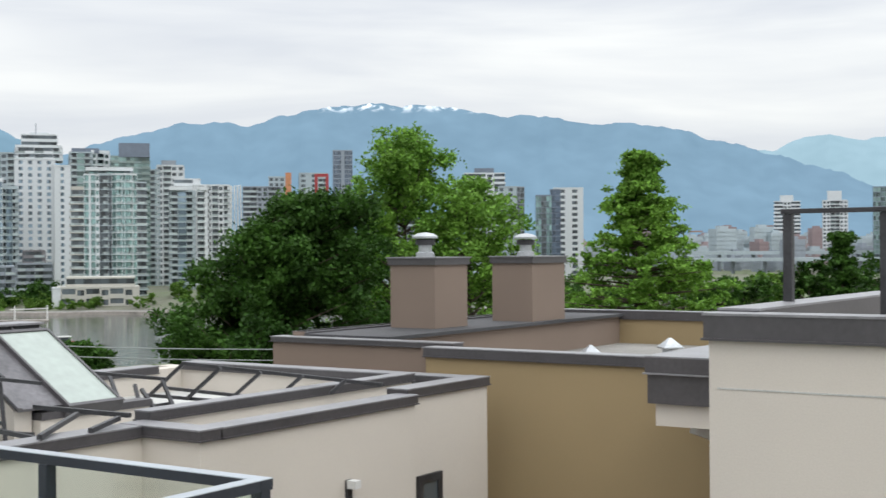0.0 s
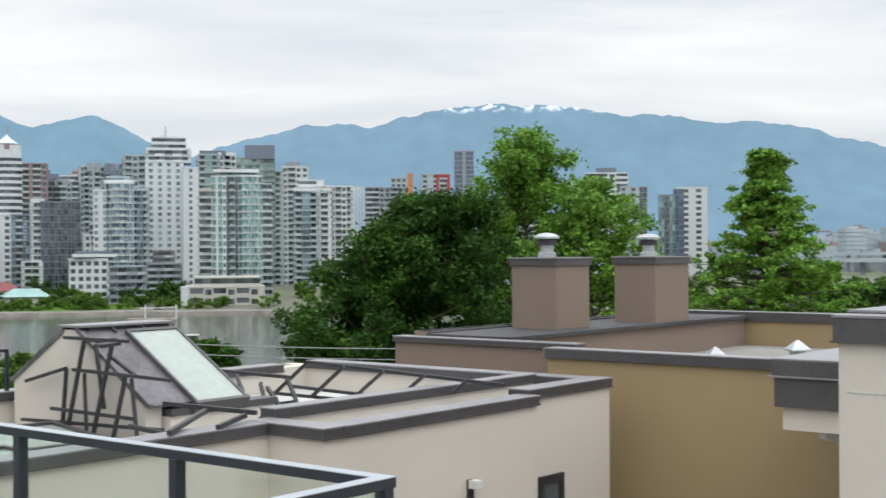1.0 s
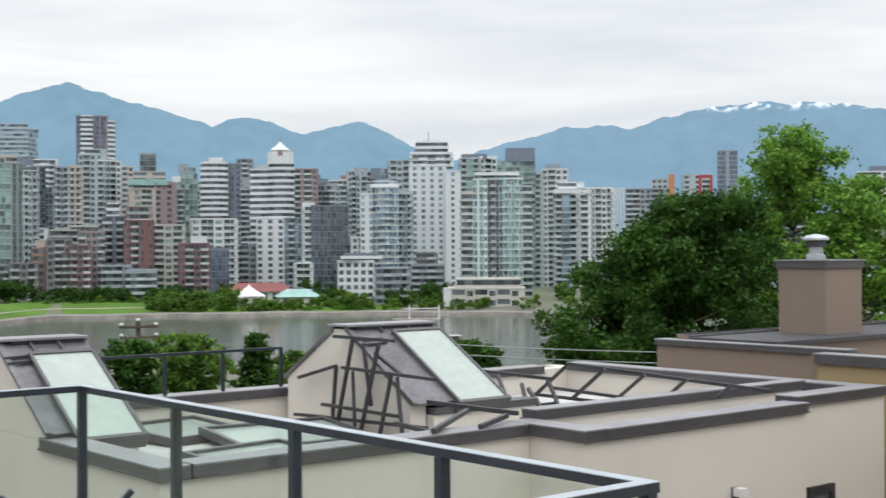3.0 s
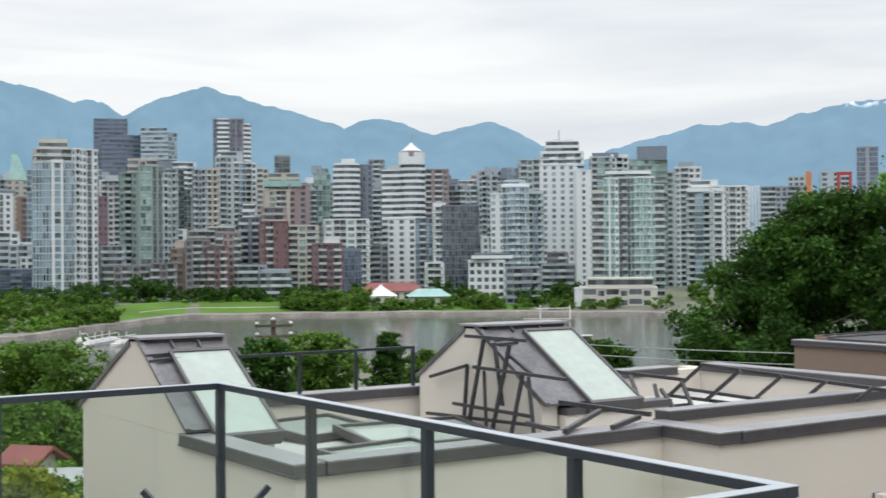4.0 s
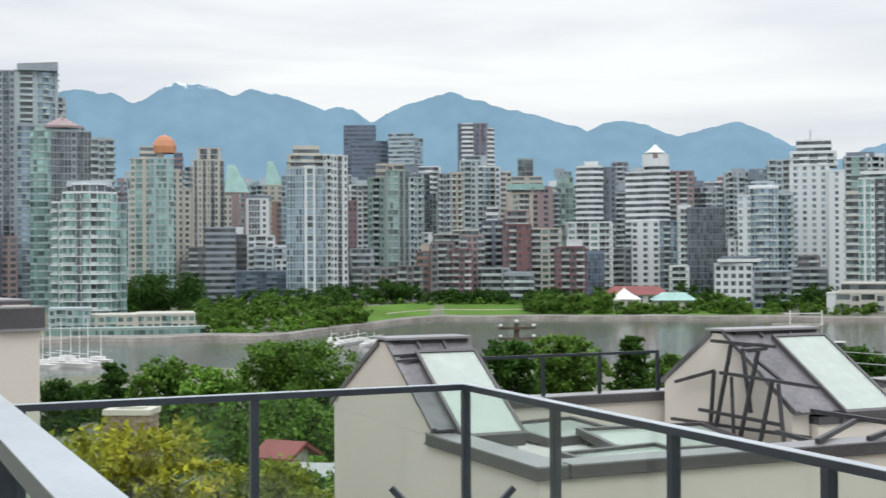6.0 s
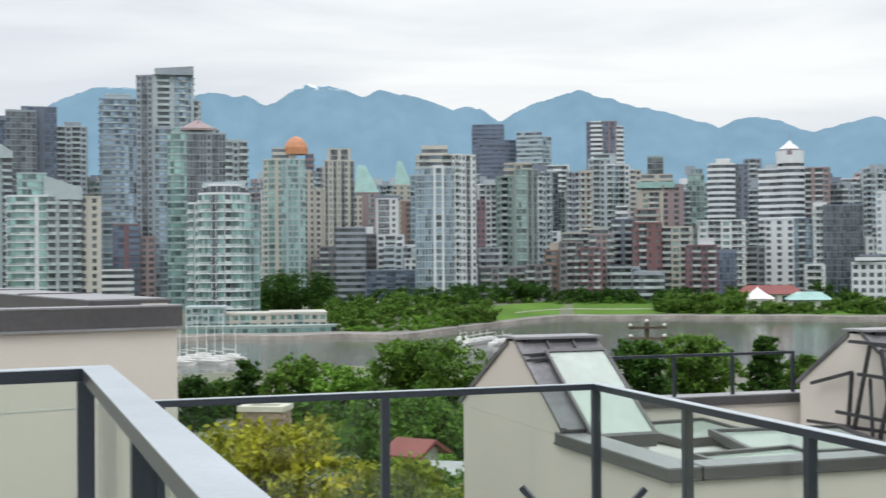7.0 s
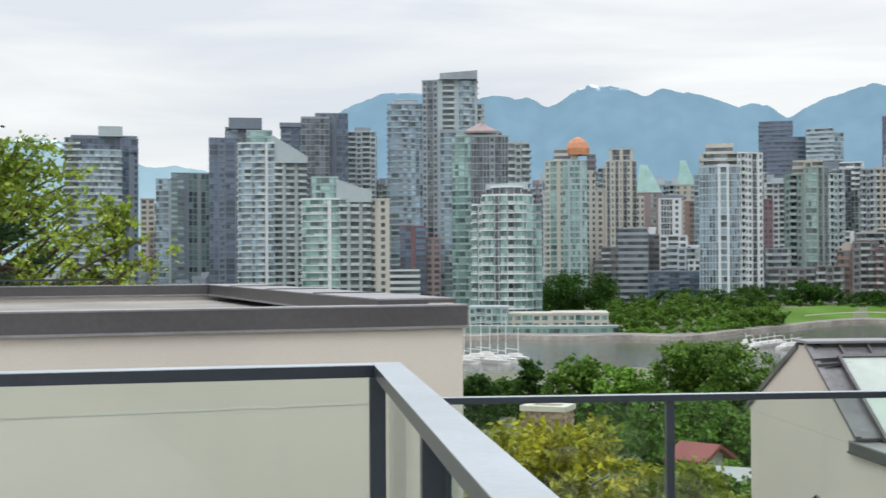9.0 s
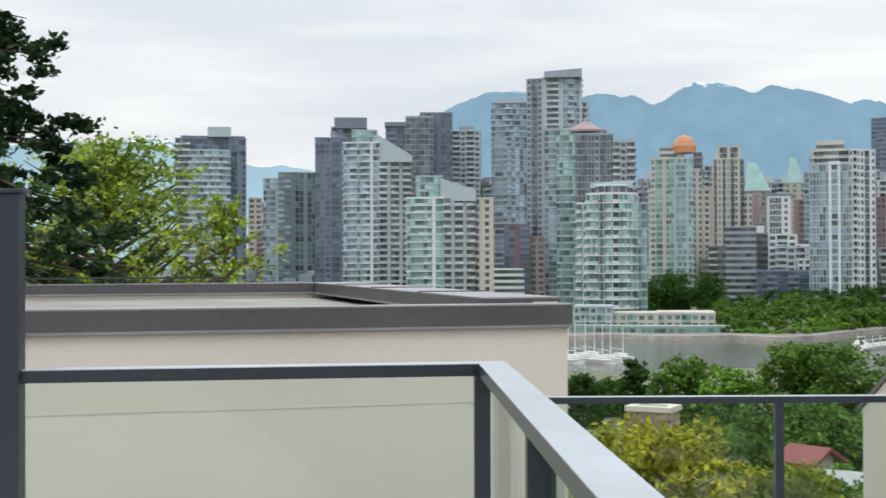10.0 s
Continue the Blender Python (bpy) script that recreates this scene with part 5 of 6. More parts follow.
beam(bm, (11.9, 4.95, -1.74), (13.4, 4.3, -2.3), 0.09)
part("brace", bm, "whitepaint", bay)


def chimney(x0, x1, y0, y1, foot, top):
    t = thing("chimney", "brown stucco chimney with dark metal cap", "chimney", "chimneys on the brown house")
    part("shaft", boxes((x0, x1, y0, y1, foot, top - 0.1)), "umber", t)
    part("cap_flashing", boxes((x0 - 0.03, x1 + 0.03, y0 - 0.03, y1 + 0.03, top - 0.1, top)), "flashing", t)
    part("cap_lid", boxes((x0 - 0.05, x1 + 0.05, y0 - 0.05, y1 + 0.05, top, top + 0.02)), "flash_top", t)
    cx, cy = (x0 + x1) / 2 - 0.1, (y0 + y1) / 2
    bm = bmesh.new()
    spin(bm, [(0.14, 0.02), (0.14, 0.08), (0.10, 0.1), (0.10, 0.2)], cx, cy, top)
    part("flue", bm, "galv", t, "galvanised flue pipe")
    bm = bmesh.new()
    spin(bm, [(0.15, 0.2), (0.15, 0.28), (0.1, 0.29)], cx, cy, top)
    part("collar", bm, "bar", t)
    bm = bmesh.new()
    spin(bm, [(0.19, 0.3), (0.19, 0.33), (0.13, 0.37), (0.03, 0.39)], cx, cy, top)
    part("cowl", bm, "galv", t, "bright domed cowl")
    return t


chimney(16.0, 16.9, 10.7, 11.5, -1.15, -0.11)
chimney(18.3, 19.4, 10.35, 11.1, -1.15, -0.11)


def roof_vent(x, y, z, s):
    t = thing("roof_vent", "galvanised roof vent with a pitched hood", "vent", "roof vents")
    part("stem", boxes((x - s * 0.35, x + s * 0.35, y - s * 0.35, y + s * 0.35, z, z + s * 0.9)), "galv", t)
    bm = bmesh.new()
    spin(bm, [(s * 0.85, s * 0.9), (s * 0.85, s * 0.97), (s * 0.1, s * 1.5)], x, y, z, 4)
    part("hood", bm, "galv", t)
    return t


roof_vent(17.9, 7.8, -1.68, 0.25)
roof_vent(17.0, 8.65, -1.68, 0.2)

# far roof guard
railing("roof_guard", "thin dark steel guard rail on the far parapet", [(5.5, 12.5), (8.05, 12.5)], -1.02, 0.62, [(5.9, 12.5), (6.6, 12.5), (7.3, 12.5), (8.05, 12.5)], 0.03, 0.035, False, 0.03, "rail")

# wall lamp and window of the cream house
lamp = thing("wall_lamp", "small white and black wall lamp on the stucco", "lamp")
part("backplate", boxes((9.97, 10.05, 7.69, 7.72, -2.40, -2.2), bevel=0.004), "bar", lamp)
part("shade", boxes((9.96, 10.06, 7.59, 7.69, -2.28, -2.2), bevel=0.006), "whitepaint", lamp)
win = thing("window", "dark framed window in the stucco wall", "window")
part("frame", boxes((11.35, 11.8, 7.8, 7.84, -2.46, -2.38), (11.35, 11.43, 7.8, 7.84, -3.3, -2.46), (11.72, 11.8, 7.8, 7.84, -3.3, -2.46)), "bar", win)
part("pane", boxes((11.43, 11.72, 7.82, 7.838, -3.3, -2.46)), "glass_dark", win)


# loose steel frames on the roof
def steel_bars(name, label, bars, w=0.034):
    t = thing(name, label, "frame")
    for a, b in bars:
        bm = bmesh.new()
        beam(bm, a, b, w)
        part("bar", bm, "bar", t)
    return t


steel_bars("pergola", "dark steel pergola frame lying over the roof well", [
    ((10.61, 10.48, -1.24), (10.92, 7.95, -1.38)), ((10.61, 10.48, -1.24), (10.5, 10.89, -1.6)), ((10.56, 9.88, -1.26), (10.49, 10.32, -1.62)),
    ((10.63, 9.36, -1.29), (10.49, 9.72, -1.62)), ((10.74, 8.87, -1.31), (10.66, 9.16, -1.56)), ((10.86, 8.38, -1.34), (10.73, 8.49, -1.48)),
    ((10.95, 11.1, -1.58), (10.68, 9.22, -1.58)), ((10.55, 11.03, -1.62), (10.52, 9.49, -1.62)), ((10.01, 10.63, -1.66), (10.14, 10.13, -1.66)),
    ((10.22, 11.77, -1.36), (10.08, 10.22, -1.36)), ((10.02, 11.03, -1.37), (9.84, 10.65, -1.66)), ((10.06, 10.26, -1.37), (9.96, 9.99, -1.64)),
    ((9.87, 10.77, -1.62), (10.14, 10.57, -1.6)), ((9.43, 10.15, -1.62), (10.07, 10.16, -1.62)), ((9.75, 10.35, -1.4), (9.55, 10.0, -1.75)),
    ((9.8, 10.3, -1.45), (9.6, 9.75, -1.75)), ((9.5, 10.2, -1.7), (9.85, 9.6, -1.68)), ((9.3, 9.75, -1.66), (9.1, 9.3, -1.6))], 0.036)
steel_bars("steel_rack", "dark steel bars resting across the parapet", [
    ((7.95, 9.75, -1.41), (7.97, 8.52, -1.41)), ((7.91, 9.12, -1.43), (6.9, 8.4, -1.46)), ((7.9, 8.58, -1.43), (7.42, 8.4, -1.47)), ((7.64, 9.86, -1.6), (7.5, 9.19, -1.6))], 0.04)
steel_bars("truss", "dark steel bars leaning on the roof light's cheek", [
    ((7.86, 10.86, -0.86), (7.82, 11.10, -1.8)), ((7.86, 10.86, -1.18), (7.82, 10.77, -1.8)), ((7.9, 10.73, -0.89), (7.9, 10.60, -1.52)), ((7.86, 10.42, -0.89), (7.82, 10.68, -1.8)),
    ((7.86, 10.21, -1.17), (7.82, 10.36, -1.8)), ((7.86, 10.12, -1.19), (7.82, 9.98, -1.8)), ((7.84, 11.02, -1.15), (7.84, 9.52, -1.17)), ((7.84, 11.39, -1.56), (7.84, 10.03, -1.57)),
    ((7.84, 11.90, -1.71), (7.84, 9.63, -1.64)), ((7.9, 11.92, -1.32), (7.9, 11.21, -1.15)), ((7.9, 11.21, -1.15), (7.9, 11.29, -1.8)), ((7.88, 11.22, -0.84), (7.88, 10.19, -0.84)), ((7.9, 10.53, -0.98), (7.9, 10.12, -1.16))], 0.032)


# flat roof panels lying between the roof lights
def roof_panel(x0, x1, y0, y1, z, tilt):
    t = thing("roof_panel", "pale glazed panel in a dark frame lying on the roof", "panel", "loose roof panels")
    cx, cy = (x0 + x1) / 2, (y0 + y1) / 2
    m = Matrix.Translation((cx, cy, EYE + z)) @ Matrix.Rotation(radians(tilt), 4, "Z") @ Matrix.Rotation(radians(4), 4, "X") @ Matrix.Translation((-cx, -cy, -EYE - z))
    part("pane", boxes((x0 + 0.05, x1 - 0.05, y0 + 0.05, y1 - 0.05, z + 0.02, z + 0.05), m=m), "skyglass", t)
    for r in ((x0, x1, y0, y0 + 0.05), (x0, x1, y1 - 0.05, y1), (x0, x0 + 0.05, y0 + 0.05, y1 - 0.05), (x1 - 0.05, x1, y0 + 0.05, y1 - 0.05)):
        part("frame_bar", boxes((*r, z, z + 0.08), m=m), "flashing", t)
    return t


roof_panel(5.5, 6.6, 9.0, 10.1, -1.78, 8)
roof_panel(6.3, 7.7, 10.2, 11.3, -1.78, -6)
roof_panel(5.9, 6.9, 11.3, 12.2, -1.78, 10)
roof_panel(6.9, 7.7, 8.9, 9.7, -1.78, -12)


# garden chair on the lower deck
def garden_chair(x, y, turn):
    t = thing("garden_chair", "pale sling garden chair with dark metal arms", "chair")
    m = Matrix.Translation((x, y, 0)) @ Matrix.Rotation(radians(turn), 4, "Z")
    part("seat", boxes((-0.26, 0.26, -0.26, 0.26, -1.33, -1.3), m=m), "whitepaint", t, "pale sling seat")
    part("backrest", boxes((-0.24, 0.24, 0.24, 0.27, -1.3, -0.915), m=m), "deck", t, "pale sling backrest")
    for sx in (-0.29, 0.29):
        part("arm", boxes((sx - 0.02, sx + 0.02, -0.26, 0.3, -1.1, -1.07), m=m), "rail", t)
        part("leg", boxes((sx - 0.015, sx + 0.015, -0.25, -0.22, -1.75, -1.1), m=m), "rail", t)
        part("back_leg", boxes((sx - 0.015, sx + 0.015, 0.25, 0.28, -1.75, -1.1), m=m), "rail", t)
        bm = bmesh.new()
        beam(bm, (sx * 0.45, 0.262, -0.97), (sx * 0.8, 0.29, -0.862), 0.022)
        bm.transform(m)
        part("back_post", bm, "rail", t)
    return t


garden_chair(1.9, 4.3, -24)


# ---- trees ----
def leaf_cloud(name, mat, centres, radii, count, size, parent, seed, flat=0.8):
    """Many small leaves scattered in sprays round the given centres."""
    r = np.random.default_rng(seed)
    c, rad = np.array(centres, float), np.array(radii, float)
    pick = r.choice(len(c), count, p=rad ** 2 / (rad ** 2).sum())
    v = r.normal(size=(count, 3)) * 0.45
    p = c[pick] + v * rad[pick][:, None] * np.array([1, 1, flat])
    n = r.normal(size=(count, 3)) * 0.75 + np.array([0, 0, 0.7])
    n /= np.linalg.norm(n, axis=1)[:, None]
    a = np.cross(n, r.normal(size=(count, 3)))
    a /= np.linalg.norm(a, axis=1)[:, None]
    b = np.cross(n, a)
    s = size * r.uniform(0.6, 1.3, count)[:, None]
    q = np.stack([p - a * s, p - b * s * 0.6 + n * s * 0.15, p + a * s, p + b * s * 0.6 - n * s * 0.1], 1).reshape(-1, 3)
    faces = np.arange(count * 4).reshape(-1, 4)
    me = bpy.data.meshes.new(name)
    me.from_pydata(q.tolist(), [], faces.tolist())
    me.materials.append(M[mat])
    ob = new(name, me)
    ob.parent = parent
    return ob


def limb(bm, a, b, r0, r1, bend, rr, n=6, steps=4):
    """A tapered, slightly crooked limb."""
    a, b = Vector(a), Vector(b)
    off = Vector((rr.uniform(-1, 1), rr.uniform(-1, 1), rr.uniform(-0.3, 0.3))) * bend
    q = (b - a).to_track_quat("Z", "Y")
    rings = []
    for i in range(steps + 1):
        u = i / steps
        p = a.lerp(b, u) + off * math.sin(math.pi * u)
        r = r0 + (r1 - r0) * u
        rings.append([bm.verts.new(p + q @ Vector((r * math.cos(2 * math.pi * k / n), r * math.sin(2 * math.pi * k / n), 0))) for k in range(n)])
    for s, t in zip(rings, rings[1:]):
        for k in range(n):
            bm.faces.new((s[k], s[(k + 1) % n], t[(k + 1) % n], t[k]))


def envelope(shape, u):
    """Reach of the crown, as a share of half its width, at the share u of its height."""
    if shape == "cone":
        return max(0.03, max(0.0, 1 - u) ** 1.2)
    if shape == "broad":
        return max(0.15, math.sqrt(max(0.0, 1 - u ** 1.2)) * (0.82 + 0.18 * smoothstep(0.0, 0.25, u)))
    if shape == "tall":
        return max(0.1, math.sin(math.pi * (0.16 + 0.82 * u)) ** 0.65)
    return max(0.12, (1 - abs(1.75 * u - 0.75) ** 2.4) ** 0.5 if abs(1.75 * u - 0.75) < 1 else 0.12)


def tree(label, mat, az, d, top, bottom, width, shape, count, size, seed, branches=70, spray=0.055, droop=0.0, lean=0.0, skew=0.0):
    """top and bottom of the crown over the lens; width of the crown; spray: size of a leaf spray as a share of the width."""
    rr = random.Random(seed)
    x, y = polar(az, d)
    foot = ground_height(az, d)
    t = thing("tree", label, "tree", at=(x, y, foot))
    zt, zb = top + EYE - foot, bottom + EYE - foot
    h = zt - zb
    cs, rs = [], []
    bm = bmesh.new()
    trunk_top = zb + h * (0.97 if shape == "cone" else 0.72)
    limb(bm, (0, 0, -0.3), (lean, 0, trunk_top), 0.014 * zt + 0.06, 0.03, 0.02 * zt, rr, 9, 7)
    lumps = [rr.uniform(0.6, 1.15) for _ in range(14)]
    for i in range(branches):
        u = ((i + rr.random()) / branches) ** (1.15 if shape == "cone" else 0.9)
        if shape == "cone":
            u = round(u * 13) / 13 + rr.uniform(-0.035, 0.035)
        ang = i * 2.399 + rr.uniform(-0.4, 0.4)
        u = min(1.0, max(0.0, u))
        reach = width / 2 * envelope(shape, u) * lumps[int((ang / 6.2832 * 7 + u * 9)) % 14] * rr.uniform(0.85, 1.05)
        z = zb + h * u
        end = Vector((reach * math.cos(ang), reach * math.sin(ang), z - droop * reach))
        end += Vector((math.cos(radians(az)), math.sin(radians(az)), 0)) * skew * u
        start_z = min(trunk_top, max(zb * 0.6, z - reach * (0.55 if shape != "cone" else 0.1)))
        start = Vector((lean * start_z / zt, 0, start_z))
        limb(bm, start, end, (0.0025 if shape == "cone" else 0.006) * zt * (1 - 0.6 * u) + 0.012, 0.006, 0.08 * reach, rr, 5, 3)
        r = width * spray
        for s in (0.4, 0.58, 0.74, 0.88, 1.0):
            side = Vector((rr.uniform(-1, 1), rr.uniform(-1, 1), rr.uniform(-0.6, 0.6))) * r * 1.3
            c = start.lerp(end, s) + side * s
            rad = r * rr.uniform(0.6, 1.25) * (0.75 if shape == "cone" else 1.0)
            c.z = min(c.z, zt - rad * 0.6)
            cs.append(tuple(c))
            rs.append(rad)
    if shape == "cone":
        cs.append((lean, 0, zt - 0.15))
        rs.append(width * 0.03)
    part("trunk", bm, "bark", t, smooth=True)
    leaf_cloud("crown", mat, cs, rs, count, size, t, seed, 0.5 if shape == "cone" else 0.75)
    return t


def el(angle, d):
    return d * math.tan(radians(angle))


tree("large dark green maple tree in full leaf", "leaf_dark", -48.3, 42, el(2.55, 42), el(-7.5, 42), 9.6, "broad", 125000, 0.085, 3, 150, 0.05, skew=2.3)
tree("tall fresh green maple tree behind the chimneys", "leaf_lime", -54.9, 52, el(5.4, 52), el(-4.5, 52), 6.0, "tall", 40000, 0.09, 4, 80, 0.075)
tree("fresh green maple tree beside the chimneys", "leaf_lime", -57.8, 50, el(3.2, 50), el(-5, 50), 5.4, "round", 26000, 0.09, 5, 64, 0.08)
tree("light green pin oak with a pointed crown", "leaf_lime", -65.2, 36, el(4.3, 36), el(-4.5, 36), 8.2, "cone", 42000, 0.065, 6, 190, 0.034)
tree("dark green shrubby tree behind the parapet", "leaf_dark", -68.6, 58, el(-1.2, 58), el(-6, 58), 6, "round", 16000, 0.12, 8, 70)
tree("dark green shrubby tree behind the parapet", "leaf_mid", -70.8, 66, el(-1.0, 66), el(-6, 66), 5, "round", 12000, 0.13, 39, 60)
tree("dark green conifer behind the steel frame", "leaf_dark", -73.6, 60, el(0.7, 60), el(-5, 60), 4.6, "cone", 14000, 0.11, 9, 90, 0.07)
tree("dark green shrubby tree behind the parapet", "leaf_dark", -72.4, 62, el(-0.5, 62), el(-6, 62), 5, "round", 13000, 0.12, 40, 60)
tree("dark green shrubby tree behind the parapet", "leaf_dark", -76.2, 65, el(-0.2, 65), el(-5, 65), 6.5, "round", 14000, 0.13, 10, 60)
tree("small green tree below the large maple", "leaf_dark", -41.3, 60, el(-3.7, 60), el(-7.5, 60), 4.2, "round", 12000, 0.12, 11, 60, 0.07)
tree("bright green tree beyond the roof", "leaf_mid", -28.6, 70, el(-3.3, 70), el(-7, 70), 5, "round", 14000, 0.13, 12, 60, 0.07)
tree("dark green conifer beyond the roof", "leaf_dark", -31.7, 72, el(-3.3, 72), el(-7, 72), 2.4, "tall", 8000, 0.12, 13, 60, 0.09)
tree("bright green tree beyond the roof", "leaf_mid", -33.4, 78, el(-4.1, 78), el(-7.5, 78), 4, "round", 9000, 0.13, 14, 50, 0.08)
tree("dark green tree beyond the roof", "leaf_dark", -26.4, 60, el(-3.5, 60), el(-7, 60), 3.4, "round", 8000, 0.13, 34, 50, 0.08)
tree("bushy green tree by the shore", "leaf_mid", -16.8, 80, el(-3.5, 80), el(-9, 80), 9.5, "round", 30000, 0.15, 15, 100, 0.06)
tree("bushy green tree by the shore", "leaf_mid", -11.6, 85, el(-4.1, 85), el(-9, 85), 6, "round", 15000, 0.15, 16, 70, 0.07)
tree("bushy green tree by the shore", "leaf_lime", -13.4, 78, el(-4.6, 78), el(-9, 78), 4.5, "round", 12000, 0.14, 35, 60, 0.07)
tree("dark round conifer by the water", "leaf_dark", -9.3, 95, el(-4.3, 95), el(-7, 95), 2.7, "tall", 8000, 0.13, 17, 50, 0.1)
tree("dark shrubby tree on the near bank", "leaf_dark", -7.0, 92, el(-4.9, 92), el(-8, 92), 4.6, "round", 9000, 0.13, 42, 50, 0.08)
tree("dark shrubby tree on the near bank", "leaf_mid", -8.2, 100, el(-5.1, 100), el(-8, 100), 4.0, "round", 8000, 0.14, 43, 50, 0.08)
tree("dark green tree below the deck", "leaf_mid", -16.5, 55, el(-5.8, 55), el(-13, 55), 8, "round", 26000, 0.13, 18, 100, 0.06)
tree("green tree beside the dark roofs", "leaf_dark", -20.5, 60, el(-5.0, 60), el(-12, 60), 6, "round", 20000, 0.13, 36, 80, 0.06)
tree("yellow-green flowering tree below the deck", "leaf_yellow", -10.0, 29, el(-6.9, 29), el(-17, 29), 6.6, "round", 22000, 0.085, 19, 100, 0.055)
tree("olive yellow-green tree below the deck", "leaf_olive", -15.6, 31, el(-8.6, 31), el(-19, 31), 5.4, "round", 20000, 0.085, 20, 100, 0.055)
tree("olive green tree below the deck", "leaf_mid", -18.6, 36, el(-9.2, 36), el(-18, 36), 5, "round", 16000, 0.09, 37, 80, 0.055)
tree("bushy green shrub beside the small house", "leaf_mid", -16.2, 37, el(-8.6, 37), el(-14, 37), 2.2, "round", 9000, 0.08, 41, 50, 0.08)
tree("thin spring green tree beyond the roof block", "leaf_spring", 13.4, 26, el(5.4, 26), el(-3, 26), 5.6, "tall", 14000, 0.062, 21, 120, 0.05)
tree("thin spring green sapling beyond the roof block", "leaf_spring", 8.6, 27, el(3.0, 27), el(-3, 27), 1.6, "tall", 1500, 0.075, 38, 26, 0.08)
tree("dark conifer with drooping boughs", "needle", 21.3, 20, el(21, 20), el(2.0, 20), 6.4, "cone", 56000, 0.07, 22, 190, 0.045, 0.3)


# shore vegetation: nobody could count it
def shore_greens(name, label, mat, rows, count, size, seed):
    """Plants of uneven height, each a heap of leafy clumps."""
    cs, rs = [], []
    r = random.Random(seed)
    for a0, a1, d0, d1, hmax, k in rows:
        for _ in range(k):
            a, d = r.uniform(a0, a1), r.uniform(d0, d1)
            d = max(d, far_shore(a) + 7) if d > 300 else d
            x, y = polar(a, d)
            h = hmax * r.uniform(0.45, 1.0)
            z = ground_height(a, d)
            for _ in range(6):
                u = r.random()
                rad = h * r.uniform(0.14, 0.26)
                spread = h * (0.42 - 0.25 * u)
                cs.append((x + r.gauss(0, 1) * spread, y + r.gauss(0, 1) * spread * 0.5, z + rad * 0.5 + u * (h - rad * 1.5)))
                rs.append(rad)
    return tagged(leaf_cloud(name, mat, cs, rs, count, size, None, seed, 0.8), label, "trees", kind="stuff")


shore_greens("shore_trees", "green trees and bushes along the far shore", "leaf_mid",
             [(-20.2, -15.5, 400, 465, 6.5, 70), (-15.5, -13.3, 385, 470, 6.5, 34), (-31, -27.3, 492, 520, 8.5, 44), (-35.2, -31, 493, 508, 5.5, 34), (-37, -35.0, 494, 520, 8, 14), (-42, -37, 488, 512, 5, 40), (-60, -43, 485, 560, 8, 60), (-16, -12.3, 440, 500, 8, 40)], 150000, 0.42, 31)
shore_greens("park_trees", "dark green trees behind the park lawn", "leaf_dark",
             [(-12.4, -9.4, 520, 560, 19, 20), (-20, -12.3, 490, 540, 9, 60), (-22, -19.8, 528, 542, 13, 14), (-30.5, -22, 533, 545, 7.5, 60), (-28.3, -27.2, 515, 525, 9, 10), (-40.2, -37.5, 505, 535, 11, 26), (-37.5, -34, 530, 550, 10, 24), (-80, -60, 150, 600, 11, 200)], 150000, 0.48, 32)
shore_greens("shore_shrubs", "fresh green shrubs and long grass by the water", "leaf_lime",
             [(-20, -16, 398, 415, 3.2, 34), (-18.5, -13.4, 378, 388, 2.0, 60), (-30, -20, 530, 536, 3.0, 30), (-37, -28, 492, 497, 2.2, 40)], 40000, 0.34, 33)


# ---- small things by the water and in the streets ----
def sailboat(az, d, mast):
    x, y = polar(az, d)
    t = thing("sailboat", "white moored sailboat with a bare mast", "boat", "boats in the marina", at=(x, y, 0))
    t.rotation_euler = (0, 0, radians(az * 7))
    bm = bmesh.new()
    rows = [(-4.5, 0.9), (-2, 1.4), (1.5, 1.3), (4.6, 0.06)]
    lo = [bm.verts.new((u, s * w * 0.6, -0.3)) for u, w in rows for s in (-1, 1)]
    hi = [bm.verts.new((u, s * w, 0.9)) for u, w in rows for s in (-1, 1)]
    for i in range(3):
        k = i * 2
        bm.faces.new((lo[k], lo[k + 2], hi[k + 2], hi[k]))
        bm.faces.new((lo[k + 3], lo[k + 1], hi[k + 1], hi[k + 3]))
        bm.faces.new((hi[k], hi[k + 2], hi[k + 3], hi[k + 1]))
    bm.faces.new((lo[1], lo[0], hi[0], hi[1]))
    part("hull", bm, "whitepaint", t)
    bm = bmesh.new()
    box(bm, -2.2, 1.2, -0.8, 0.8, 0.9 - EYE, 1.5 - EYE)
    part("cabin", bm, "whitepaint", t)
    bm = bmesh.new()
    spin(bm, [(0.12, 0), (0.08, mast)], 0.6, 0, 0.9 - EYE, 8)
    part("mast", bm, "whitepaint", t)
    bm = bmesh.new()
    beam(bm, (0.6, 0, 2.4 - EYE), (-3.8, 0, 2.5 - EYE), 0.14)
    part("boom", bm, "whitepaint", t)
    return t


for k, a in enumerate((-6.3, -6.6, -7.05, -7.45, -7.8, -8.15, -8.7, -18.6, -18.9, -19.2, -19.5, -19.8, -20.2, -20.5)):
    sailboat(a, 284 + 5 * (k % 4) + (52 if k > 6 else 0), 6.5 + 1.3 * (k % 3) if k < 7 else 2.5)


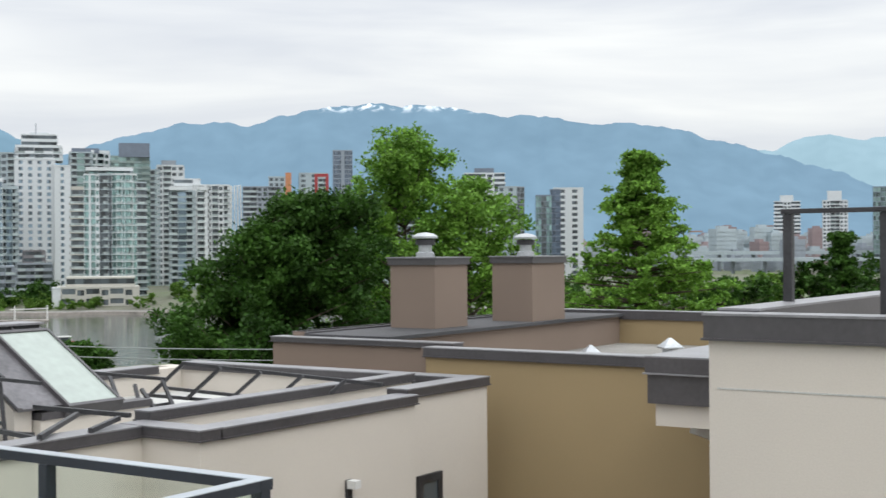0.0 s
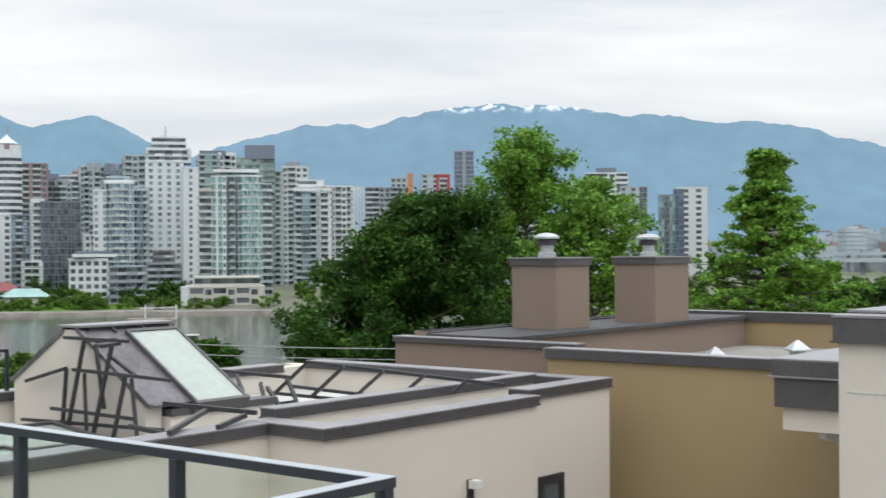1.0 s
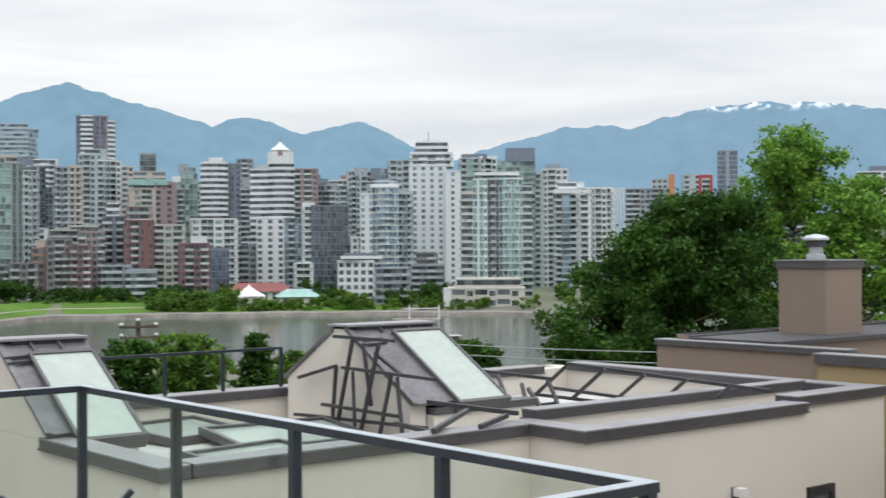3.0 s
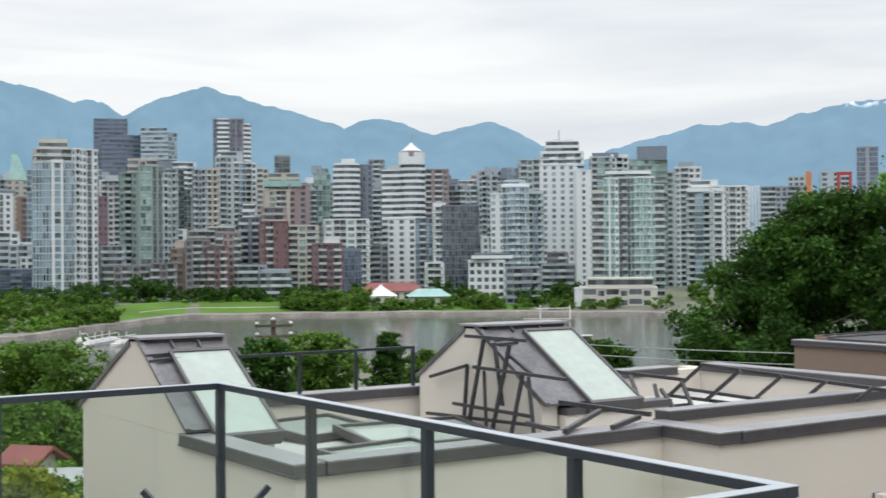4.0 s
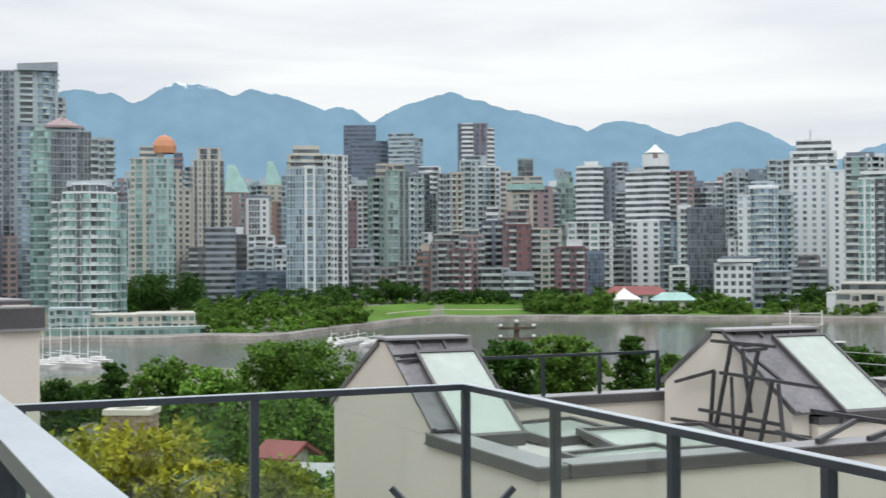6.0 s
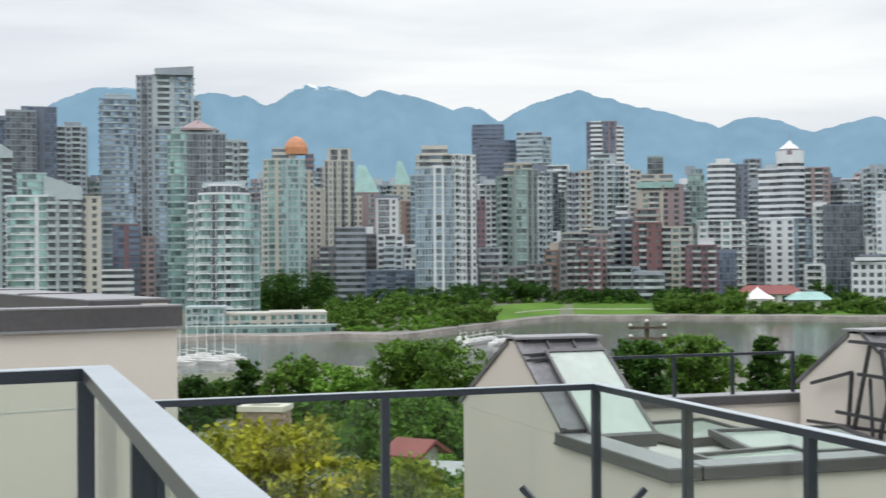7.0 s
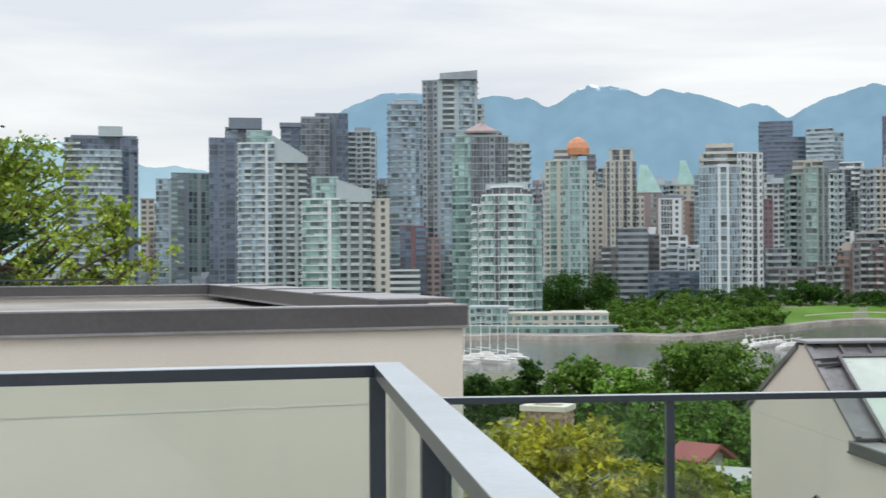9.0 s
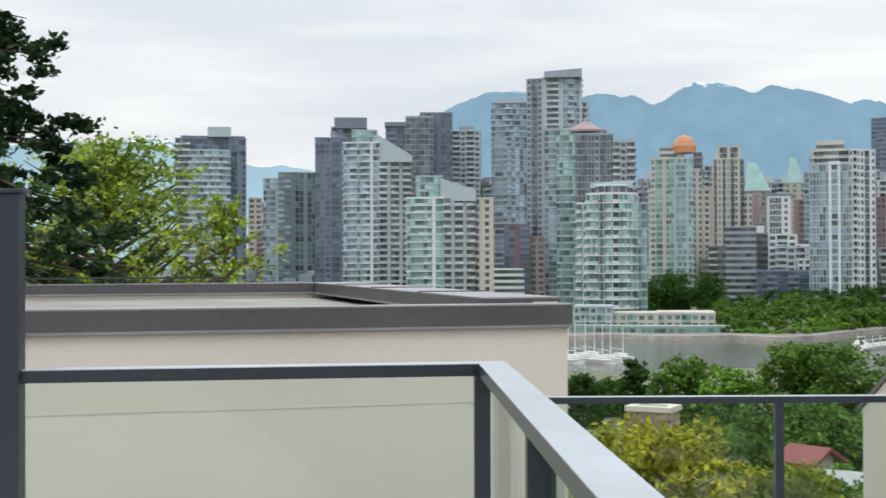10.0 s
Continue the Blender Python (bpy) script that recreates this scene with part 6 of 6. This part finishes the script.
def dock(az, d, ln):
    x, y = polar(az, d)
    t = thing("dock", "pale floating dock with a tall portal frame", "dock", at=(x, y, 0))
    t.rotation_euler = (0, 0, radians(az))
    bm = bmesh.new()
    box(bm, -ln, ln, -2, 2, 0.1 - EYE, 0.7 - EYE)
    part("float", bm, "seawall", t)
    for u in (-ln * 0.3, ln * 0.95):
        bm = bmesh.new()
        spin(bm, [(0.25, 0), (0.2, 5.2)], u, 0, -EYE, 8)
        part("pile", bm, "whitepaint", t)
    bm = bmesh.new()
    beam(bm, (-ln * 0.5, 0, 4.0 - EYE), (ln, 0, 4.2 - EYE), 0.3)
    part("crossbeam", bm, "whitepaint", t)
    return t


dock(-38.7, 440, 8)


def ferry(az, d):
    x, y = polar(az, d)
    t = thing("harbour_ferry", "small red and white harbour ferry on the water", "boat", at=(x, y, 0))
    t.rotation_euler = (0, 0, radians(az + 15))
    bm = bmesh.new()
    prism(bm, [(-2.6, -0.9), (2.0, -0.9), (3.0, 0), (2.0, 0.9), (-2.6, 0.9)], -0.2, 0.8)
    part("hull", bm, "redpaint", t, "red hull")
    bm = bmesh.new()
    prism(bm, [(-2.0, -0.8), (1.5, -0.8), (1.9, 0), (1.5, 0.8), (-2.0, 0.8)], 0.8, 1.9)
    part("cabin", bm, "glass_dark", t)
    bm = bmesh.new()
    prism(bm, [(-2.4, -1.0), (1.9, -1.0), (2.4, 0), (1.9, 1.0), (-2.4, 1.0)], 1.9, 2.15)
    part("roof", bm, "whitepaint", t, "white cabin roof")
    return t


ferry(-40.25, 325)


def utility_pole(az, d, top):
    x, y = polar(az, d)
    g0 = ground_height(az, d)
    t = thing("utility_pole", "wooden utility pole with crossarms and pale insulators", "pole", at=(x, y, 0))
    t.rotation_euler = (0, 0, radians(az + 12))
    bm = bmesh.new()
    spin(bm, [(0.17, 0), (0.12, top + EYE - g0)], 0, 0, g0 - EYE, 10)
    part("shaft", bm, "bark", t)
    for k, z in enumerate((top - 0.25, top - 0.75)):
        bm = bmesh.new()
        box(bm, -0.9, 0.9, -0.2, -0.08, z - 0.06, z + 0.06)
        arm = part("crossarm", bm, "bark", t)
        for u in (-0.8, 0.8):
            bm = bmesh.new()
            spin(bm, [(0.04, 0), (0.09, 0.03), (0.1, 0.09), (0.06, 0.14)], u, -0.14, z + 0.06, 10)
            part("insulator", bm, "whitepaint", arm, "pale glazed insulator")
    bm = bmesh.new()
    spin(bm, [(0.04, 0), (0.09, 0.03), (0.1, 0.09), (0.06, 0.14)], 0, 0, top, 10)
    part("insulator", bm, "whitepaint", t, "pale glazed insulator")
    bm = bmesh.new()
    spin(bm, [(0.24, 0), (0.26, 0.1), (0.26, 0.8), (0.2, 0.9)], 0.35, -0.25, top - 2.2, 12)
    part("transformer", bm, "galv", t)
    return t


utility_pole(-26.7, 62, el(-2.75, 62))


def cable(az0, el0, az1, el1, d, sag):
    cu = bpy.data.curves.new("overhead_cable", "CURVE")
    cu.dimensions, cu.bevel_depth = "3D", 0.012
    sp = cu.splines.new("POLY")
    sp.points.add(16)
    for i in range(17):
        u = i / 16
        a, e = az0 + (az1 - az0) * u, el0 + (el1 - el0) * u
        x, y = polar(a, d)
        sp.points[i].co = (x, y, EYE + el(e, d) - sag * 4 * u * (1 - u), 1)
    cu.materials.append(M["cable"])
    return tagged(new("overhead_cable", cu), "thin grey overhead cable crossing before the trees", "cable", "overhead cables")


cable(-36, -3.6, -53, -4.25, 30, 0.1)
cable(-36, -4.0, -53, -4.75, 30, 0.1)


def small_house(az, d, ridge, w, dp, roof_mat, wall_mat, turn, label):
    x, y = polar(az, d)
    g0 = ground_height(az, d)
    t = thing("house", label, "house", "houses below the deck", at=(x, y, 0))
    t.rotation_euler = (0, 0, radians(turn))
    eave = ridge - w * 0.25
    bm = bmesh.new()
    box(bm, -w / 2, w / 2, -dp / 2, dp / 2, g0 - EYE - 0.2, eave)
    part("wall", bm, wall_mat, t)
    for s in (-1, 1):
        bm = bmesh.new()
        vs = [bm.verts.new((u, v, z + EYE)) for z0 in (0, 0.12) for u, v, z in ((0, -dp / 2 - 0.3, ridge + z0), (s * (w / 2 + 0.4), -dp / 2 - 0.3, eave - 0.2 + z0), (s * (w / 2 + 0.4), dp / 2 + 0.3, eave - 0.2 + z0), (0, dp / 2 + 0.3, ridge + z0))]
        for f in ((3, 2, 1, 0), (4, 5, 6, 7), (0, 1, 5, 4), (1, 2, 6, 5), (2, 3, 7, 6), (3, 0, 4, 7)):
            bm.faces.new([vs[i] for i in f])
        bmesh.ops.recalc_face_normals(bm, faces=bm.faces[:])
        part("roof_slope", bm, roof_mat, t)
    bm = bmesh.new()
    vs = [bm.verts.new(v) for v in ((-w / 2, -dp / 2, eave + EYE), (w / 2, -dp / 2, eave + EYE), (0, -dp / 2, ridge + EYE), (-w / 2, dp / 2, eave + EYE), (w / 2, dp / 2, eave + EYE), (0, dp / 2, ridge + EYE))]
    bm.faces.new(vs[:3])
    bm.faces.new(vs[3:][::-1])
    part("gable", bm, wall_mat, t)
    for u in (-w * 0.22, w * 0.22):
        bm = bmesh.new()
        box(bm, u - 0.5, u + 0.5, -dp / 2 - 0.06, -dp / 2, eave - 1.6, eave - 0.4)
        wn_ = part("window", bm, "glass_dark", t)
    return t


small_house(-16.6, 44, el(-7.9, 44), 1.1, 1.0, "redroof", "cream", 40, "small house with a red roof among the trees")
small_house(-17.9, 39, el(-8.9, 39), 1.8, 2.4, "roof_grey", "stucco", 60, "low grey-roofed house beside the trees")
small_house(-10.5, 31.5, el(-10.6, 31.5), 4, 5, "lead", "taupe", -10, "dark-roofed house hidden by flowering trees")


def brick_chimney(az, d, top):
    x, y = polar(az, d)
    t = thing("brick_chimney", "tan brick chimney with open pale concrete cap", "chimney", at=(x, y, 0))
    t.rotation_euler = (0, 0, radians(az - 18))
    w, dp = 0.98, 0.72
    bm = bmesh.new()
    box(bm, -w / 2 + 0.02, w / 2 - 0.02, -dp / 2 + 0.02, dp / 2 - 0.02, top - 2.6, top - 0.12)
    part("core", bm, "seawall", t)
    for r in ((-w / 2 - 0.05, w / 2 + 0.05, -dp / 2 - 0.05, -dp / 2 + 0.14), (-w / 2 - 0.05, w / 2 + 0.05, dp / 2 - 0.14, dp / 2 + 0.05), (-w / 2 - 0.05, -w / 2 + 0.16, -dp / 2 + 0.14, dp / 2 - 0.14), (w / 2 - 0.16, w / 2 + 0.05, -dp / 2 + 0.14, dp / 2 - 0.14)):
        bm = bmesh.new()
        box(bm, *r, top - 0.12, top)
        part("cap", bm, "stucco", t, "pale concrete cap")
    bm = bmesh.new()
    box(bm, -0.095, 0.095, -0.045, 0.045, -EYE, 0.065 - EYE)
    first = None
    for row in range(16):
        z = EYE + top - 0.2 - row * 0.077
        for side in range(2):
            span, off = (w, dp / 2) if side == 0 else (dp, w / 2)
            k = int(span / 0.205)
            for j in range(k + (row % 2)):
                u = -span / 2 + (j + (0.5 if row % 2 == 0 else 0.0)) * span / k
                u = max(-span / 2 + 0.05, min(span / 2 - 0.05, u))
                for s in (-1, 1):
                    if side == 0 and s == 1:
                        continue
                    o = part("brick", bm, "brick", t) if first is None else cloned(first)
                    first = first or o
                    o.location = (u, s * (off - 0.03), z) if side == 0 else (s * (off - 0.03), u, z)
                    o.rotation_euler = (0, 0, 0 if side == 0 else math.pi / 2)
    return t


brick_chimney(-10.05, 30, el(-6.2, 30))


def pavilion(az, d, w, high, roof_mat, label, shape):
    x, y = polar(az, d)
    g0 = ground_height(az, d)
    t = thing("pavilion", label, "building", "park buildings", at=(x, y, g0))
    t.rotation_euler = (0, 0, radians(az + 8))
    bm = bmesh.new()
    box(bm, -w / 2, w / 2, -6, 6, -EYE - 0.3, high * 0.55 - EYE)
    part("wall", bm, "cream", t)
    for k in range(int(w / 5)):
        bm = bmesh.new()
        u = -w / 2 + 2.5 + 5 * k
        box(bm, u - 1.4, u + 1.4, -6.15, -6, 0.8 - EYE, high * 0.45 - EYE)
        part("window", bm, "glass_dark", t)
    bm = bmesh.new()
    if shape == "tent":
        spin(bm, [(w * 0.62, 0), (w * 0.3, high * 0.25), (w * 0.06, high * 0.5), (0.1, high * 0.6)], 0, 0, high * 0.55 - EYE, 10)
    else:
        vs = [bm.verts.new(v) for v in ((-w / 2 - 1, -7, high * 0.55), (w / 2 + 1, -7, high * 0.55), (w / 2 + 1, 7, high * 0.55), (-w / 2 - 1, 7, high * 0.55), (-w / 2 + 3, 0, high), (w / 2 - 3, 0, high))]
        for f in ((0, 1, 5, 4), (1, 2, 5), (2, 3, 4, 5), (3, 0, 4), (3, 2, 1, 0)):
            bm.faces.new([vs[i] for i in f])
    part("roof", bm, roof_mat, t)
    return t


pavilion(-31.9, 535, 24, 7.5, "redroof", "low park building with a broad red roof", "hip")
pavilion(-31.4, 512, 11, 7.5, "whitepaint", "white pointed pavilion in the waterfront park", "tent")
pavilion(-33.5, 515, 15, 6.5, "tealroof", "park building with a teal metal roof", "hip")


def far_frame(az, d, top, low_, w, mat, label, name, thick=0.9):
    x, y = polar(az, d)
    t = thing(name, label, "structure", at=(x, y, 0))
    t.rotation_euler = (0, 0, radians(az))
    g0 = ground_height(az, d) - EYE
    for u in (-w / 2, w / 2):
        bm = bmesh.new()
        box(bm, u - thick, u + thick, -1, 1, g0, top)
        part("leg", bm, mat, t)
    bm = bmesh.new()
    box(bm, -w / 2 + thick, w / 2 - thick, -1, 1, top - 1.8, top)
    part("crossbeam", bm, mat, t)
    return t


far_frame(-51.3, 780, el(3.4, 780), 0, 6.5, "redpaint", "tall red portal frame among far towers", "red_portal")
far_frame(-49.85, 770, el(3.45, 770), 0, 1.6, "orange", "orange construction hoist beside far towers", "construction_hoist")
for k, a in enumerate((-66.8, -67.6, -68.7, -69.4, -70.6, -71.3)):
    far_frame(a, 1500 + 40 * k, el(1.0 - 0.2 * (k % 2), 1500 + 40 * k), 0, 14, "rust", "red harbour crane on the far quay", "harbour_crane", 0.45)
for k in range(5):
    a = -47.2 - 0.16 * k
    x, y = polar(a, 900)
    t = thing("stadium_mast", "white leaning stadium roof mast", "mast", "stadium masts", at=(x, y, 0))
    bm = bmesh.new()
    beam(bm, (0, 0, -14), (6 - 2.4 * k, 4 - 1.5 * k, el(2.9, 900)), 1.0)
    part("shaft", bm, "whitepaint", t)
